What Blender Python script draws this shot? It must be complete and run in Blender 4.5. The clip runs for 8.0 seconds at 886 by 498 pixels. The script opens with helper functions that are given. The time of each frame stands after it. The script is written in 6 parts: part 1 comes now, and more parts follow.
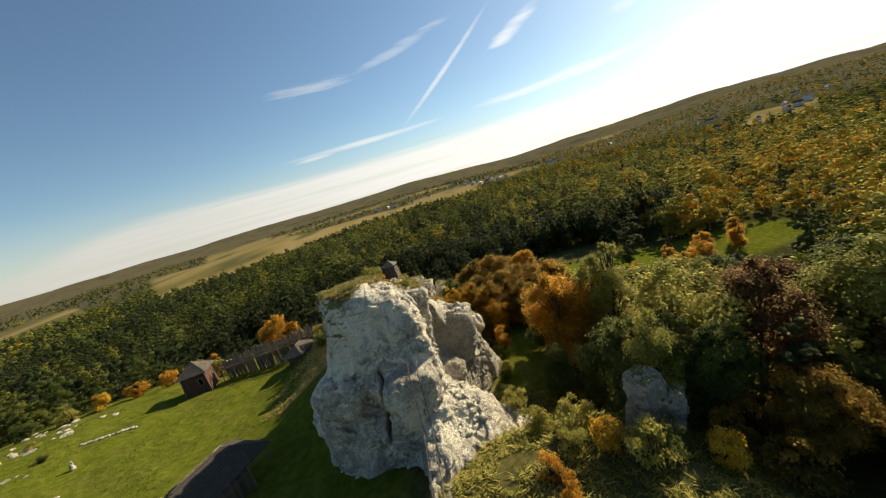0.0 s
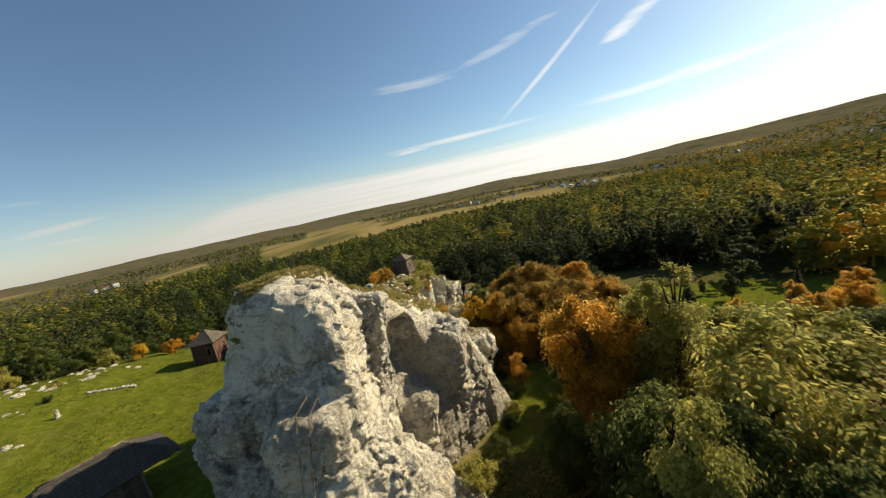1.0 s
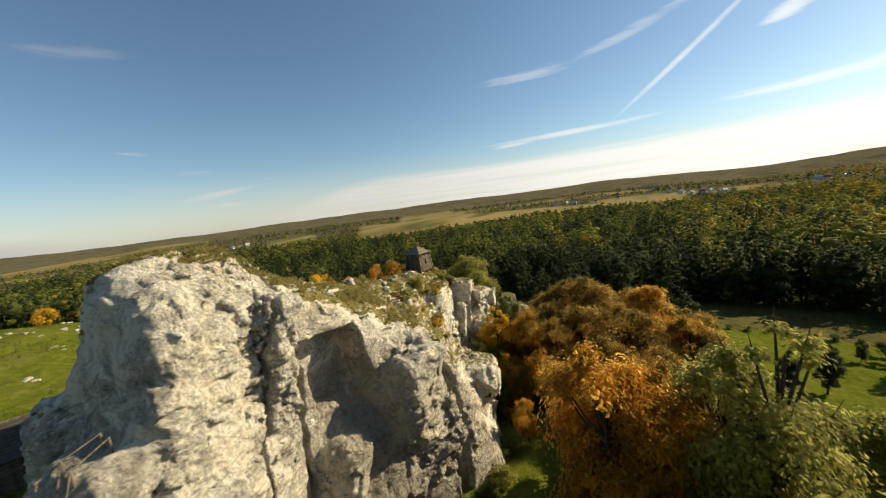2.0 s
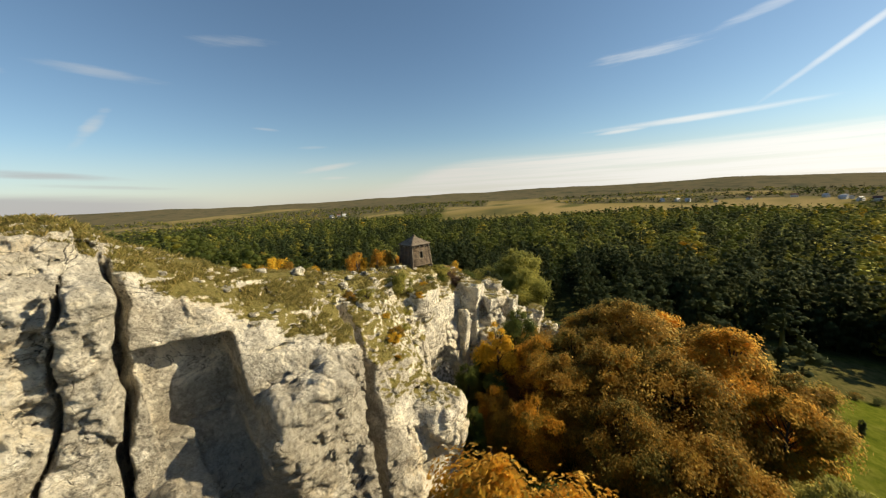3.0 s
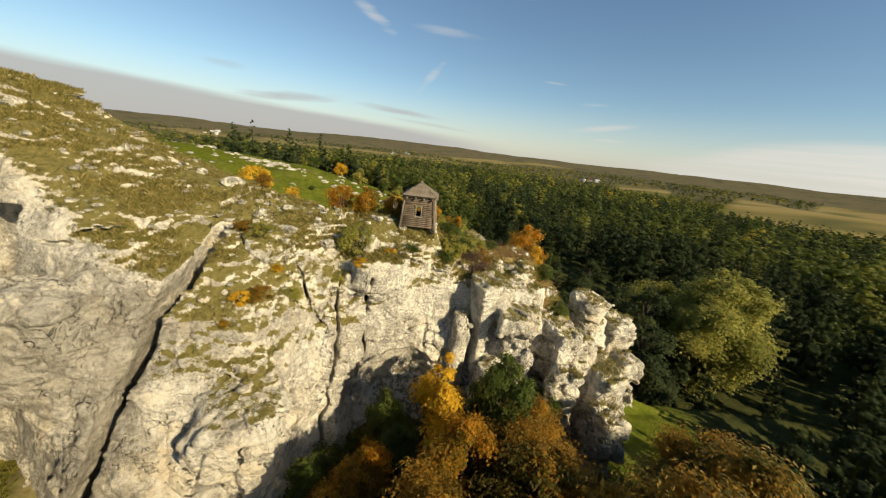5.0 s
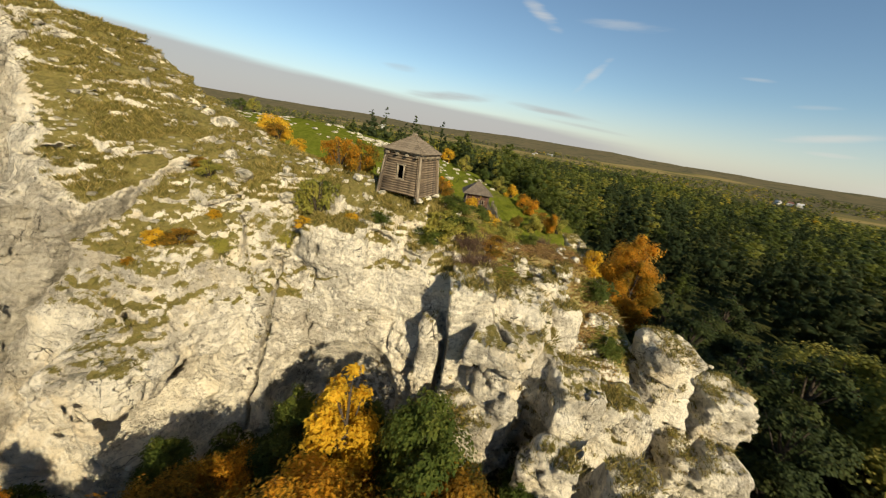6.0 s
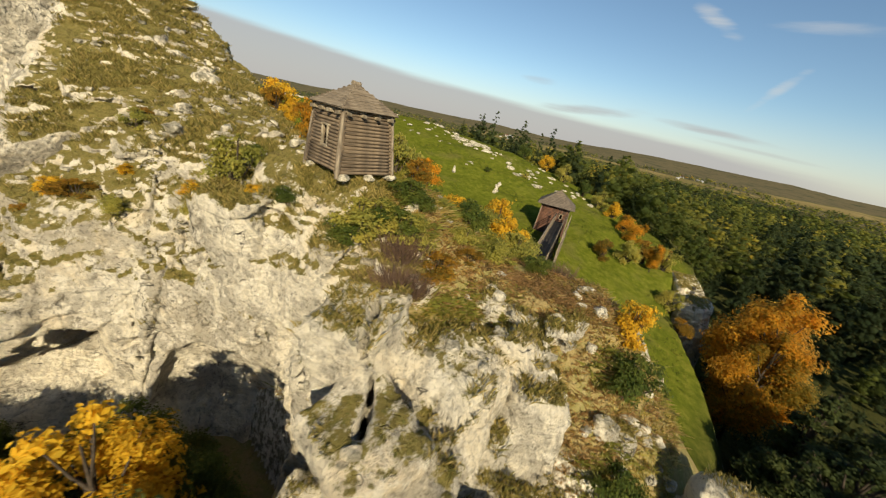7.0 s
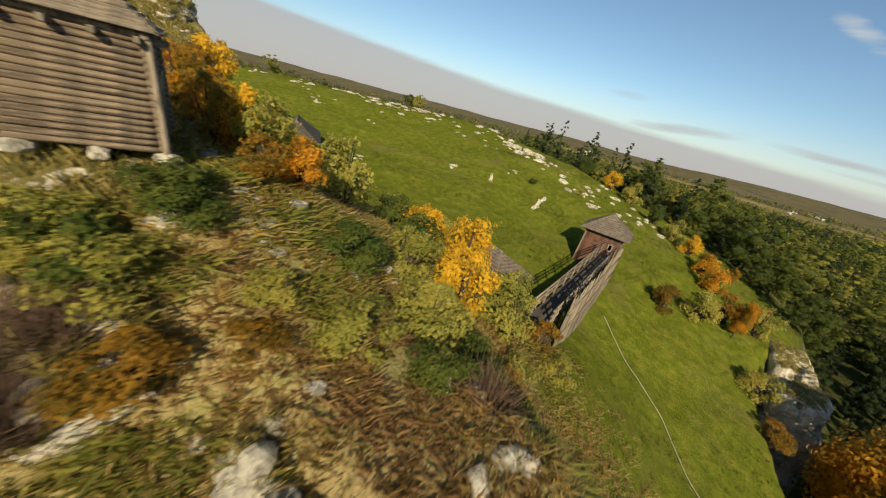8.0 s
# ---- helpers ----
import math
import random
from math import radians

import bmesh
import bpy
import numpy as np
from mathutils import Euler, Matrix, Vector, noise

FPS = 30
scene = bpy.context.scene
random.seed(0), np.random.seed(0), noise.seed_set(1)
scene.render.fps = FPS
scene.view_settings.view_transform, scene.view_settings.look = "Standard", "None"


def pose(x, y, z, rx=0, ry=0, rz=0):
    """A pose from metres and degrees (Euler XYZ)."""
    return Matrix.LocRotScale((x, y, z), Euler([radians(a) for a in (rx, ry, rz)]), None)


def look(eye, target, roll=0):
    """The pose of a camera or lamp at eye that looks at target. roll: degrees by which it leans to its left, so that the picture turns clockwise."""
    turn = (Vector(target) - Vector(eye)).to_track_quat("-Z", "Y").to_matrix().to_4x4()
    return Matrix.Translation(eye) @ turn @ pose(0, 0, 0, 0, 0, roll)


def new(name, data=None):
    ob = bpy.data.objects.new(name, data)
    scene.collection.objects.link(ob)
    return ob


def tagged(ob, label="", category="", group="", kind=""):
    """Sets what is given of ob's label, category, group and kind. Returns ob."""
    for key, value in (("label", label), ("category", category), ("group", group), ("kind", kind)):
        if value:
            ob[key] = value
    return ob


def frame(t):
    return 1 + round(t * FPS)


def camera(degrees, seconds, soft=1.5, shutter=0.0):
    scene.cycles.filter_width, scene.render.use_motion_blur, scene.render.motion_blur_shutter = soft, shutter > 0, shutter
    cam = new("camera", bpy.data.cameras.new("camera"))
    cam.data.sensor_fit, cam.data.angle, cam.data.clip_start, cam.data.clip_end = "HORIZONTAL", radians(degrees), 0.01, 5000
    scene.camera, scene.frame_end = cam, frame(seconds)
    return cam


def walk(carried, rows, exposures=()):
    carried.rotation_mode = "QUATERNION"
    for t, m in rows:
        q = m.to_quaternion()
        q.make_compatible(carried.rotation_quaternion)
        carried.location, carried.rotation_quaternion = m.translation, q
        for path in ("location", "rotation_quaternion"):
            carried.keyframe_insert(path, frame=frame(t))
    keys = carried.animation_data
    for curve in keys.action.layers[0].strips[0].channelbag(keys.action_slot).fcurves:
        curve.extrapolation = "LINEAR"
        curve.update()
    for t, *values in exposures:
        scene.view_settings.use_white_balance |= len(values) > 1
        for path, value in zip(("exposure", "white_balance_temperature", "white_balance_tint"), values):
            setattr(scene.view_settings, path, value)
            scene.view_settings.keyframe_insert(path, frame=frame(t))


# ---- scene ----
cam = camera(104.57, 8.0, soft=1.2, shutter=0.2)
# seconds, place, yaw to the left, pitch up, lean
ROWS = [
    (0.0, -2.997, 1.342, 45.254, -1.817, -12.100, -16.500),
    (0.5, 3.290, 7.638, 42.326, 4.520, -10.853, -14.792),
    (1.0, 8.628, 15.319, 39.406, 11.457, -9.183, -12.143),
    (1.5, 13.015, 22.431, 37.407, 18.447, -7.920, -9.742),
    (1.7, 14.687, 25.672, 36.700, 21.770, -7.541, -8.655),
    (2.8, 20.933, 44.440, 35.231, 37.454, -9.276, -4.417),
    (3.0, 21.781, 47.581, 34.771, 40.634, -9.116, -3.269),
    (3.5, 23.453, 55.410, 34.647, 48.907, -10.452, -0.311),
    (4.0, 24.089, 64.139, 34.292, 59.103, -12.417, 2.368),
    (4.5, 23.237, 72.008, 33.664, 68.976, -14.570, 4.606),
    (4.7, 22.308, 75.120, 33.357, 73.220, -15.465, 5.466),
    (5.8, 13.722, 89.688, 30.272, 97.120, -18.981, 9.002),
    (6.0, 11.671, 91.836, 29.911, 101.618, -19.572, 9.277),
    (6.5, 5.972, 95.727, 29.056, 111.583, -20.515, 10.437),
    (7.0, -0.735, 98.205, 28.456, 120.835, -21.298, 11.984),
    (7.5, -7.143, 98.914, 28.243, 127.530, -22.160, 13.585),
    (8.0, -14.160, 97.975, 27.885, 132.047, -22.315, 14.679),
]


def flown(x, y, z, yaw, pitch, lean):
    return pose(x, y, z, 0, 0, yaw) @ pose(0, 0, 0, 90 + pitch) @ pose(0, 0, 0, 0, 0, lean)


walk(cam, [(row[0], flown(*row[1:])) for row in ROWS], [(0.0, 0.58), (8.0, 0.58)])

# ---- light ----
SUN_AZ, SUN_EL = 48.0, 28.5  # degrees clockwise from +y, and above the horizon
world = bpy.data.worlds.new("sky")
scene.world = world
world.use_nodes = True


def build_sky():
    nt = world.node_tree
    nt.nodes.clear()

    def node(kind, **props):
        n = nt.nodes.new(kind)
        for key, value in props.items():
            setattr(n, key, value)
        return n

    def link(a, b):
        nt.links.new(a, b)

    def math_node(op, a, b=None, c=None, clamp=False):
        n = node("ShaderNodeMath", operation=op, use_clamp=clamp)
        for i, v in enumerate((a, b, c)):
            if v is None:
                continue
            if isinstance(v, (int, float)):
                n.inputs[i].default_value = v
            else:
                link(v, n.inputs[i])
        return n.outputs[0]

    def ramp(v, lo, hi):
        n = node("ShaderNodeMapRange", interpolation_type="SMOOTHSTEP")
        link(v, n.inputs[0])
        n.inputs[1].default_value, n.inputs[2].default_value = lo, hi
        n.inputs[3].default_value, n.inputs[4].default_value = 0.0, 1.0
        return n.outputs[0]

    sky = node("ShaderNodeTexSky", sky_type="NISHITA")
    sky.sun_disc = False
    sky.sun_elevation, sky.sun_rotation = radians(SUN_EL), radians(SUN_AZ)
    sky.altitude, sky.air_density, sky.dust_density, sky.ozone_density = 400, 1.0, 0.5, 1.9
    coord = node("ShaderNodeTexCoord")
    parts = node("ShaderNodeSeparateXYZ")
    link(coord.outputs["Generated"], parts.inputs[0])
    x, y, z = parts.outputs
    # azimuth clockwise from +y and elevation, in degrees
    az = math_node("MULTIPLY", math_node("ARCTAN2", x, y), 57.2958)
    el = math_node("MULTIPLY", math_node("ARCSINE", z), 57.2958)
    flat = node("ShaderNodeCombineXYZ")
    link(az, flat.inputs[0])
    link(el, flat.inputs[1])

    def wisp(scale_az, scale_el, detail, rough, offset=0.0, tilt=0.0):
        m = node("ShaderNodeMapping")
        link(flat.outputs[0], m.inputs[0])
        m.inputs["Location"].default_value = (offset, offset * 0.37, offset)
        m.inputs["Rotation"].default_value = (0, 0, radians(tilt))
        m.inputs["Scale"].default_value = (scale_az, scale_el, 1)
        n = node("ShaderNodeTexNoise", noise_dimensions="3D")
        link(m.outputs[0], n.inputs["Vector"])
        n.inputs["Scale"].default_value, n.inputs["Detail"].default_value, n.inputs["Roughness"].default_value = 1.0, detail, rough
        return n.outputs[0]

    fine = wisp(0.10, 0.9, 6, 0.6, 3.0, 6)
    broad = wisp(0.025, 0.35, 5, 0.55, 11.0, 3)

    def streak(a0, e0, length, width, slope, soft=1.0, strength=1.0):
        """One long cloud: its middle, half length and half width in degrees, and its rise per degree."""
        da = math_node("SUBTRACT", az, a0)
        de = math_node("SUBTRACT", math_node("SUBTRACT", el, e0), math_node("MULTIPLY", da, slope))
        q = math_node("ADD", math_node("POWER", math_node("ABSOLUTE", math_node("DIVIDE", da, length)), 2.0),
                      math_node("POWER", math_node("ABSOLUTE", math_node("DIVIDE", de, width)), 2.0))
        body = math_node("SUBTRACT", 1.0, q)
        torn = math_node("ADD", body, math_node("MULTIPLY", math_node("SUBTRACT", fine, 0.5), 3.2 * soft))
        return math_node("MULTIPLY", ramp(torn, -0.1, 1.7), strength)

    def over(a, b):
        return math_node("MAXIMUM", a, b)

    white = None
    for s in STREAKS:
        white = streak(*s) if white is None else over(white, streak(*s))
    # the pale bank that lies low over the eastern half, thinning to the west
    bank_top = math_node("ADD", 1.6, math_node("MULTIPLY", ramp(az, -60, -32), 4.0))
    bank = math_node("SUBTRACT", bank_top, el)
    bank = math_node("ADD", bank, math_node("MULTIPLY", math_node("SUBTRACT", broad, 0.5), 2.6))
    gap = math_node("SUBTRACT", 1.0, math_node("MULTIPLY", ramp(el, 0.0, 2.6), 0.25))
    side = math_node("MULTIPLY", ramp(az, -58, -40), math_node("SUBTRACT", 1.0, ramp(az, 110, 150)))
    white = over(white, math_node("MULTIPLY", math_node("MULTIPLY", ramp(bank, 0.0, 1.8), side), math_node("SUBTRACT", 0.94, math_node("MULTIPLY", ramp(wisp(0.035, 1.3, 6, 0.6, 23.0, 2), 0.42, 0.66), 0.42))))
    # the grey bank in the west
    grey = math_node("SUBTRACT", math_node("ADD", 2.9, math_node("MULTIPLY", math_node("ADD", az, 97.0), -0.06)), el)
    grey = math_node("ADD", grey, math_node("MULTIPLY", math_node("SUBTRACT", broad, 0.5), 2.0))
    grey = math_node("MULTIPLY", ramp(grey, 0.0, 1.2), math_node("SUBTRACT", 1.0, ramp(az, -86, -66)))
    dark = None
    for s in GREYS:
        dark = streak(*s) if dark is None else over(dark, streak(*s))
    grey = over(math_node("MULTIPLY", grey, 0.85), dark)
    haze = math_node("SUBTRACT", 1.0, ramp(el, -1.0, 9.0))

    def mix(a, b, f):
        n = node("ShaderNodeMix", data_type="RGBA")
        link(f, n.inputs[0])
        for v, s in ((a, n.inputs[6]), (b, n.inputs[7])):
            if isinstance(v, tuple):
                s.default_value = v
            else:
                link(v, s)
        return n.outputs[2]

    blue = node("ShaderNodeMix", data_type="RGBA", blend_type="MULTIPLY")
    blue.inputs[0].default_value = 1.0
    link(sky.outputs[0], blue.inputs[6])
    blue.inputs[7].default_value = SKY_TINT
    col = mix(blue.outputs[2], HAZE, math_node("MULTIPLY", haze, 0.55))
    # cloud toward the sun is brighter than cloud away from it
    glow = node("ShaderNodeVectorMath", operation="DOT_PRODUCT")
    link(coord.outputs["Generated"], glow.inputs[0])
    a, e = radians(SUN_AZ), radians(SUN_EL)
    glow.inputs[1].default_value = (math.sin(a) * math.cos(e), math.cos(a) * math.cos(e), math.sin(e))
    near = ramp(glow.outputs["Value"], 0.0, 1.0)
    cloud = mix(CLOUD_FAR, CLOUD_NEAR, near)
    col = mix(col, GREY, grey)
    col = mix(col, cloud, white)
    bg = node("ShaderNodeBackground")
    bg.inputs[1].default_value = SKY_STRENGTH
    link(col, bg.inputs[0])
    out = node("ShaderNodeOutputWorld")
    link(bg.outputs[0], out.inputs[0])


SKY_STRENGTH = 0.080
SKY_TINT = (0.90, 0.97, 0.945, 1)
HAZE, GREY = (5.6, 5.3, 4.9, 1), (3.9, 3.8, 3.75, 1)
CLOUD_FAR, CLOUD_NEAR = (6.0, 5.8, 5.3, 1), (9.6, 9.4, 8.8, 1)
# azimuth, elevation, half length, half width, rise, tornness, strength
STREAKS = [
    (-58.0, 5.0, 5.4, 0.55, 0.14, 0.5, 0.85), (-66.0, 10.5, 2.0, 0.25, -0.08, 0.4, 0.35), (-60.0, 8.0, 2.5, 0.3, 0.02, 0.4, 0.3), (-57.0, 3.4, 2.5, 0.3, 0.0, 0.5, 0.5),
    (-84.4, 9.7, 2.2, 1.1, 1.1, 0.8, 0.45), (-82.0, 15.5, 6.0, 0.7, -0.05, 0.9, 0.35), (-93.3, 16.2, 3.4, 1.0, -0.5, 0.9, 0.6), (-68.0, 21.0, 6.0, 0.8, 0.1, 1.0, 0.3),
    (-4.5, 7.9, 13.5, 0.5, 0.01, 0.45, 0.95), (-13.0, 7.4, 4.0, 0.35, 0.05, 0.5, 0.8), (-11.0, 16.8, 8.5, 1.0, 0.03, 1.3, 0.38), (3.0, 18.6, 10.0, 0.7, 0.22, 1.3, 0.28),
    (9.5, 14.2, 9.5, 0.55, 0.70, 0.25, 0.75), (21.0, 16.5, 4.5, 1.2, 0.42, 0.8, 0.9), (36.0, 17.0, 3.0, 4.0, 0.9, 0.6, 0.5), (26.0, 8.2, 14.0, 0.8, 0.02, 0.8, 0.85), (54.0, 9.5, 18.0, 3.0, 0.12, 0.9, 0.95), (72.0, 16.0, 24.0, 3.5, 0.0, 1.0, 0.8),
]
GREYS = [(-104.0, 4.4, 8.5, 0.8, 0.09, 0.7, 0.9), (-88.5, 4.3, 8.5, 0.55, -0.07, 0.6, 0.9), (-84.0, 3.0, 7.0, 0.3, -0.06, 0.5, 0.5), (-112.0, 7.0, 3.0, 0.6, 0.0, 0.8, 0.35)]
build_sky()
sun = new("sun", bpy.data.lights.new("sun", "SUN"))
sun.data.energy, sun.data.angle, sun.data.color = 5.0, radians(0.53), (1.0, 0.855, 0.59)
sun.matrix_world = look((0, 0, 300), (-300 * math.sin(radians(SUN_AZ)), -300 * math.cos(radians(SUN_AZ)), 300 - 300 * math.tan(radians(SUN_EL))))

# ---- tools ----
def part(name, mesh, material, parent=None, label=""):
    """One mesh object, from a bmesh or a mesh, under a thing or a part of it."""
    if isinstance(mesh, bmesh.types.BMesh):
        data = bpy.data.meshes.new(name)
        mesh.to_mesh(data)
        mesh.free()
    else:
        data = mesh
    if material is not None and not data.materials:
        data.materials.append(material)
    ob = new(name, data)
    ob.parent = parent
    return tagged(ob, label)


def thing(name, place=None, label="", category="", group="", kind=""):
    ob = new(name)
    if place is not None:
        ob.matrix_world = place
    ob.empty_display_size = 0.3
    return tagged(ob, label, category, group, kind)


def mesh_from(name, verts, faces, smooth=True, **attributes):
    """A mesh from arrays of corners and of equal-sided faces; attributes: one number a corner."""
    data = bpy.data.meshes.new(name)
    verts, faces = np.asarray(verts, np.float32), np.asarray(faces, np.int32)
    data.vertices.add(len(verts))
    data.vertices.foreach_set("co", verts.ravel())
    n, k = faces.shape
    data.loops.add(n * k)
    data.loops.foreach_set("vertex_index", faces.ravel())
    data.polygons.add(n)
    data.polygons.foreach_set("loop_start", np.arange(0, n * k, k, dtype=np.int32))
    data.polygons.foreach_set("use_smooth", np.full(n, smooth) if np.ndim(smooth) == 0 else np.asarray(smooth, bool))
    data.update(calc_edges=True)
    for key, values in attributes.items():
        layer = data.attributes.new(key, "FLOAT", "POINT")
        layer.data.foreach_set("value", np.asarray(values, np.float32))
    return data


def hashed(*cells):
    """Numbers from 0 to 1, one for each whole-numbered cell."""
    h = np.zeros(np.shape(cells[0]), np.uint32)
    for c, k in zip(cells, (374761393, 668265263, 2147483647, 1274126177)):
        h = (h ^ (c.astype(np.int64) & 0xFFFFFFFF).astype(np.uint32)) * np.uint32(k | 1)
        h ^= h >> np.uint32(15)
    h *= np.uint32(2246822519)
    h ^= h >> np.uint32(13)
    return h.astype(np.float32) / np.float32(4294967295.0)


def vnoise(p):
    """Smooth noise from 0 to 1 at places p, in 2 or 3 dimensions."""
    i = np.floor(p).astype(np.int64)
    f = (p - i).astype(np.float32)
    f = f * f * (3 - 2 * f)
    dims, total = p.shape[1], 0
    for corner in np.ndindex(*(2,) * dims):
        w = 1
        for d in range(dims):
            w = w * (f[:, d] if corner[d] else 1 - f[:, d])
        total = total + w * hashed(*(i[:, d] + corner[d] for d in range(dims)))
    return total


def fbm(p, octaves=4, gain=0.5):
    """Noise of several sizes, from about -1 to 1."""
    total, amp, norm = 0, 1.0, 0.0
    for n in range(octaves):
        total = total + amp * (2 * vnoise(p * 2.03**n + 17.3 * n) - 1)
        norm += amp
        amp *= gain
    return total / norm


def cells(p):
    """Cell noise: distance to the nearest point, to the next one less that, and the nearest one's number."""
    p = p.astype(np.float32)
    i = np.floor(p - 0.5).astype(np.int64)
    first, second, tag = np.full(len(p), 9.0, np.float32), np.full(len(p), 9.0, np.float32), np.zeros(len(p), np.float32)
    for o in np.ndindex(2, 2, 2):
        c = [i[:, d] + o[d] for d in range(3)]
        far = sum((c[d] + 0.15 + 0.7 * hashed(*c, np.full(len(p), d + 1)) - p[:, d]) ** 2 for d in range(3))
        dist = np.sqrt(far).astype(np.float32)
        closer = dist < first
        second = np.where(closer, first, np.minimum(second, dist))
        tag = np.where(closer, hashed(*c, np.full(len(p), 9)), tag)
        first = np.where(closer, dist, first)
    return first, second - first, tag


def smoothstep(a, b, v):
    t = np.clip((v - a) / (b - a), 0, 1)
    return t * t * (3 - 2 * t)


def surface_net(field, origin, h):
    """Corners and quads of the surface where a field on a grid passes through nought."""
    inside = field < 0
    shape = np.array(field.shape) - 1
    count = sum(inside[a:a + shape[0], b:b + shape[1], c:c + shape[2]].astype(np.uint8) for a, b, c in np.ndindex(2, 2, 2))
    active = (count > 0) & (count < 8)
    index = np.full(shape, -1, np.int32)
    at = np.stack(np.nonzero(active), 1)
    index[tuple(at.T)] = np.arange(len(at))
    corners = list(np.ndindex(2, 2, 2))
    place, hits = np.zeros((len(at), 3), np.float32), np.zeros(len(at), np.float32)
    for a in corners:
        for d in range(3):
            if a[d]:
                continue
            b = tuple(1 if k == d else a[k] for k in range(3))
            s0, s1 = field[tuple((at + a).T)], field[tuple((at + b).T)]
            cross = (s0 < 0) != (s1 < 0)
            t = np.where(cross, s0 / np.where(cross, s0 - s1, 1), 0)
            for k in range(3):
                place[:, k] += np.where(cross, a[k] + (t if k == d else 0), 0)
            hits += cross
    place = (at + place / hits[:, None]) * h + origin
    quads = []
    for d in range(3):
        lo = [slice(1, -1)] * 3
        hi = [slice(1, -1)] * 3
        lo[d], hi[d] = slice(0, -1), slice(1, None)
        s0, s1 = inside[tuple(lo)], inside[tuple(hi)]
        e = np.stack(np.nonzero(s0 != s1), 1) + [0 if k == d else 1 for k in range(3)]
        u, v = [k for k in range(3) if k != d]
        ring = []
        for du, dv in ((-1, -1), (0, -1), (0, 0), (-1, 0)):
            c = e.copy()
            c[:, u] += du
            c[:, v] += dv
            ring.append(index[tuple(c.T)])
        q = np.stack(ring, 1)
        flip = (field[tuple(e.T)] < 0) == (d == 1)
        q[flip] = q[flip][:, ::-1]
        quads.append(q)
    return place, np.concatenate(quads)

# ---- materials ----
class Shader:
    """A small builder of node materials."""

    def __init__(self, name, rough=0.9, spec=0.2, coords="Object"):
        self.mat = bpy.data.materials.new(name)
        self.mat.use_nodes = True
        self.tree = self.mat.node_tree
        self.bsdf = self.tree.nodes["Principled BSDF"]
        self.bsdf.inputs["Roughness"].default_value = rough
        self.bsdf.inputs["Specular IOR Level"].default_value = spec
        self.coord = self.tree.nodes.new("ShaderNodeTexCoord").outputs[coords]
        if coords == "Object" and name.startswith("world_"):
            self.coord = self.tree.nodes.new("ShaderNodeNewGeometry").outputs["Position"]

    def node(self, kind, **props):
        n = self.tree.nodes.new(kind)
        for key, value in props.items():
            setattr(n, key, value)
        return n

    def put(self, socket, value):
        if hasattr(value, "is_linked"):
            self.tree.links.new(value, socket)
        else:
            socket.default_value = value

    def scaled(self, scale):
        if isinstance(scale, (int, float)):
            scale = (scale,) * 3
        m = self.node("ShaderNodeMapping")
        self.put(m.inputs[0], self.coord)
        m.inputs["Scale"].default_value = scale
        return m.outputs[0]

    def noise(self, scale, detail=4, rough=0.55, distort=0.0):
        n = self.node("ShaderNodeTexNoise")
        self.put(n.inputs["Vector"], self.scaled(scale))
        n.inputs["Scale"].default_value, n.inputs["Detail"].default_value = 1.0, detail
        n.inputs["Roughness"].default_value, n.inputs["Distortion"].default_value = rough, distort
        return n.outputs[0]

    def voronoi(self, scale, feature="F1"):
        n = self.node("ShaderNodeTexVoronoi", feature=feature)
        self.put(n.inputs["Vector"], self.scaled(scale))
        n.inputs["Scale"].default_value = 1.0
        return n.outputs[0]

    def calc(self, op, a, b=0.0, clamp=False):
        n = self.node("ShaderNodeMath", operation=op, use_clamp=clamp)
        self.put(n.inputs[0], a)
        self.put(n.inputs[1], b)
        return n.outputs[0]

    def step(self, v, lo, hi):
        n = self.node("ShaderNodeMapRange", interpolation_type="SMOOTHSTEP")
        self.put(n.inputs[0], v)
        n.inputs[1].default_value, n.inputs[2].default_value = lo, hi
        return n.outputs[0]

    def mix(self, a, b, f, blend="MIX"):
        n = self.node("ShaderNodeMix", data_type="RGBA", blend_type=blend)
        self.put(n.inputs[0], f)
        for s, v in ((n.inputs[6], a), (n.inputs[7], b)):
            self.put(s, (*v, 1) if isinstance(v, tuple) and len(v) == 3 else v)
        return n.outputs[2]

    def attribute(self, name):
        return self.node("ShaderNodeAttribute", attribute_name=name).outputs["Fac"]

    def island(self):
        return self.node("ShaderNodeNewGeometry").outputs["Random Per Island"]

    def chance(self):
        return self.node("ShaderNodeObjectInfo").outputs["Random"]

    def up(self):
        n = self.node("ShaderNodeSeparateXYZ")
        self.put(n.inputs[0], self.node("ShaderNodeNewGeometry").outputs["Normal"])
        return n.outputs[2]

    def ramp(self, v, stops):
        n = self.node("ShaderNodeValToRGB")
        self.put(n.inputs[0], v)
        el = n.color_ramp.elements
        while len(el) < len(stops):
            el.new(0.5)
        for e, (at, c) in zip(el, stops):
            e.position, e.color = at, (*c, 1)
        return n.outputs[0]

    def bump(self, height, strength=0.5, distance=0.1):
        n = self.node("ShaderNodeBump")
        n.inputs["Strength"].default_value, n.inputs["Distance"].default_value = strength, distance
        self.put(n.inputs["Height"], height)
        self.put(self.bsdf.inputs["Normal"], n.outputs[0])

    def done(self, colour):
        self.put(self.bsdf.inputs["Base Color"], (*colour, 1) if isinstance(colour, tuple) else colour)
        return self.mat


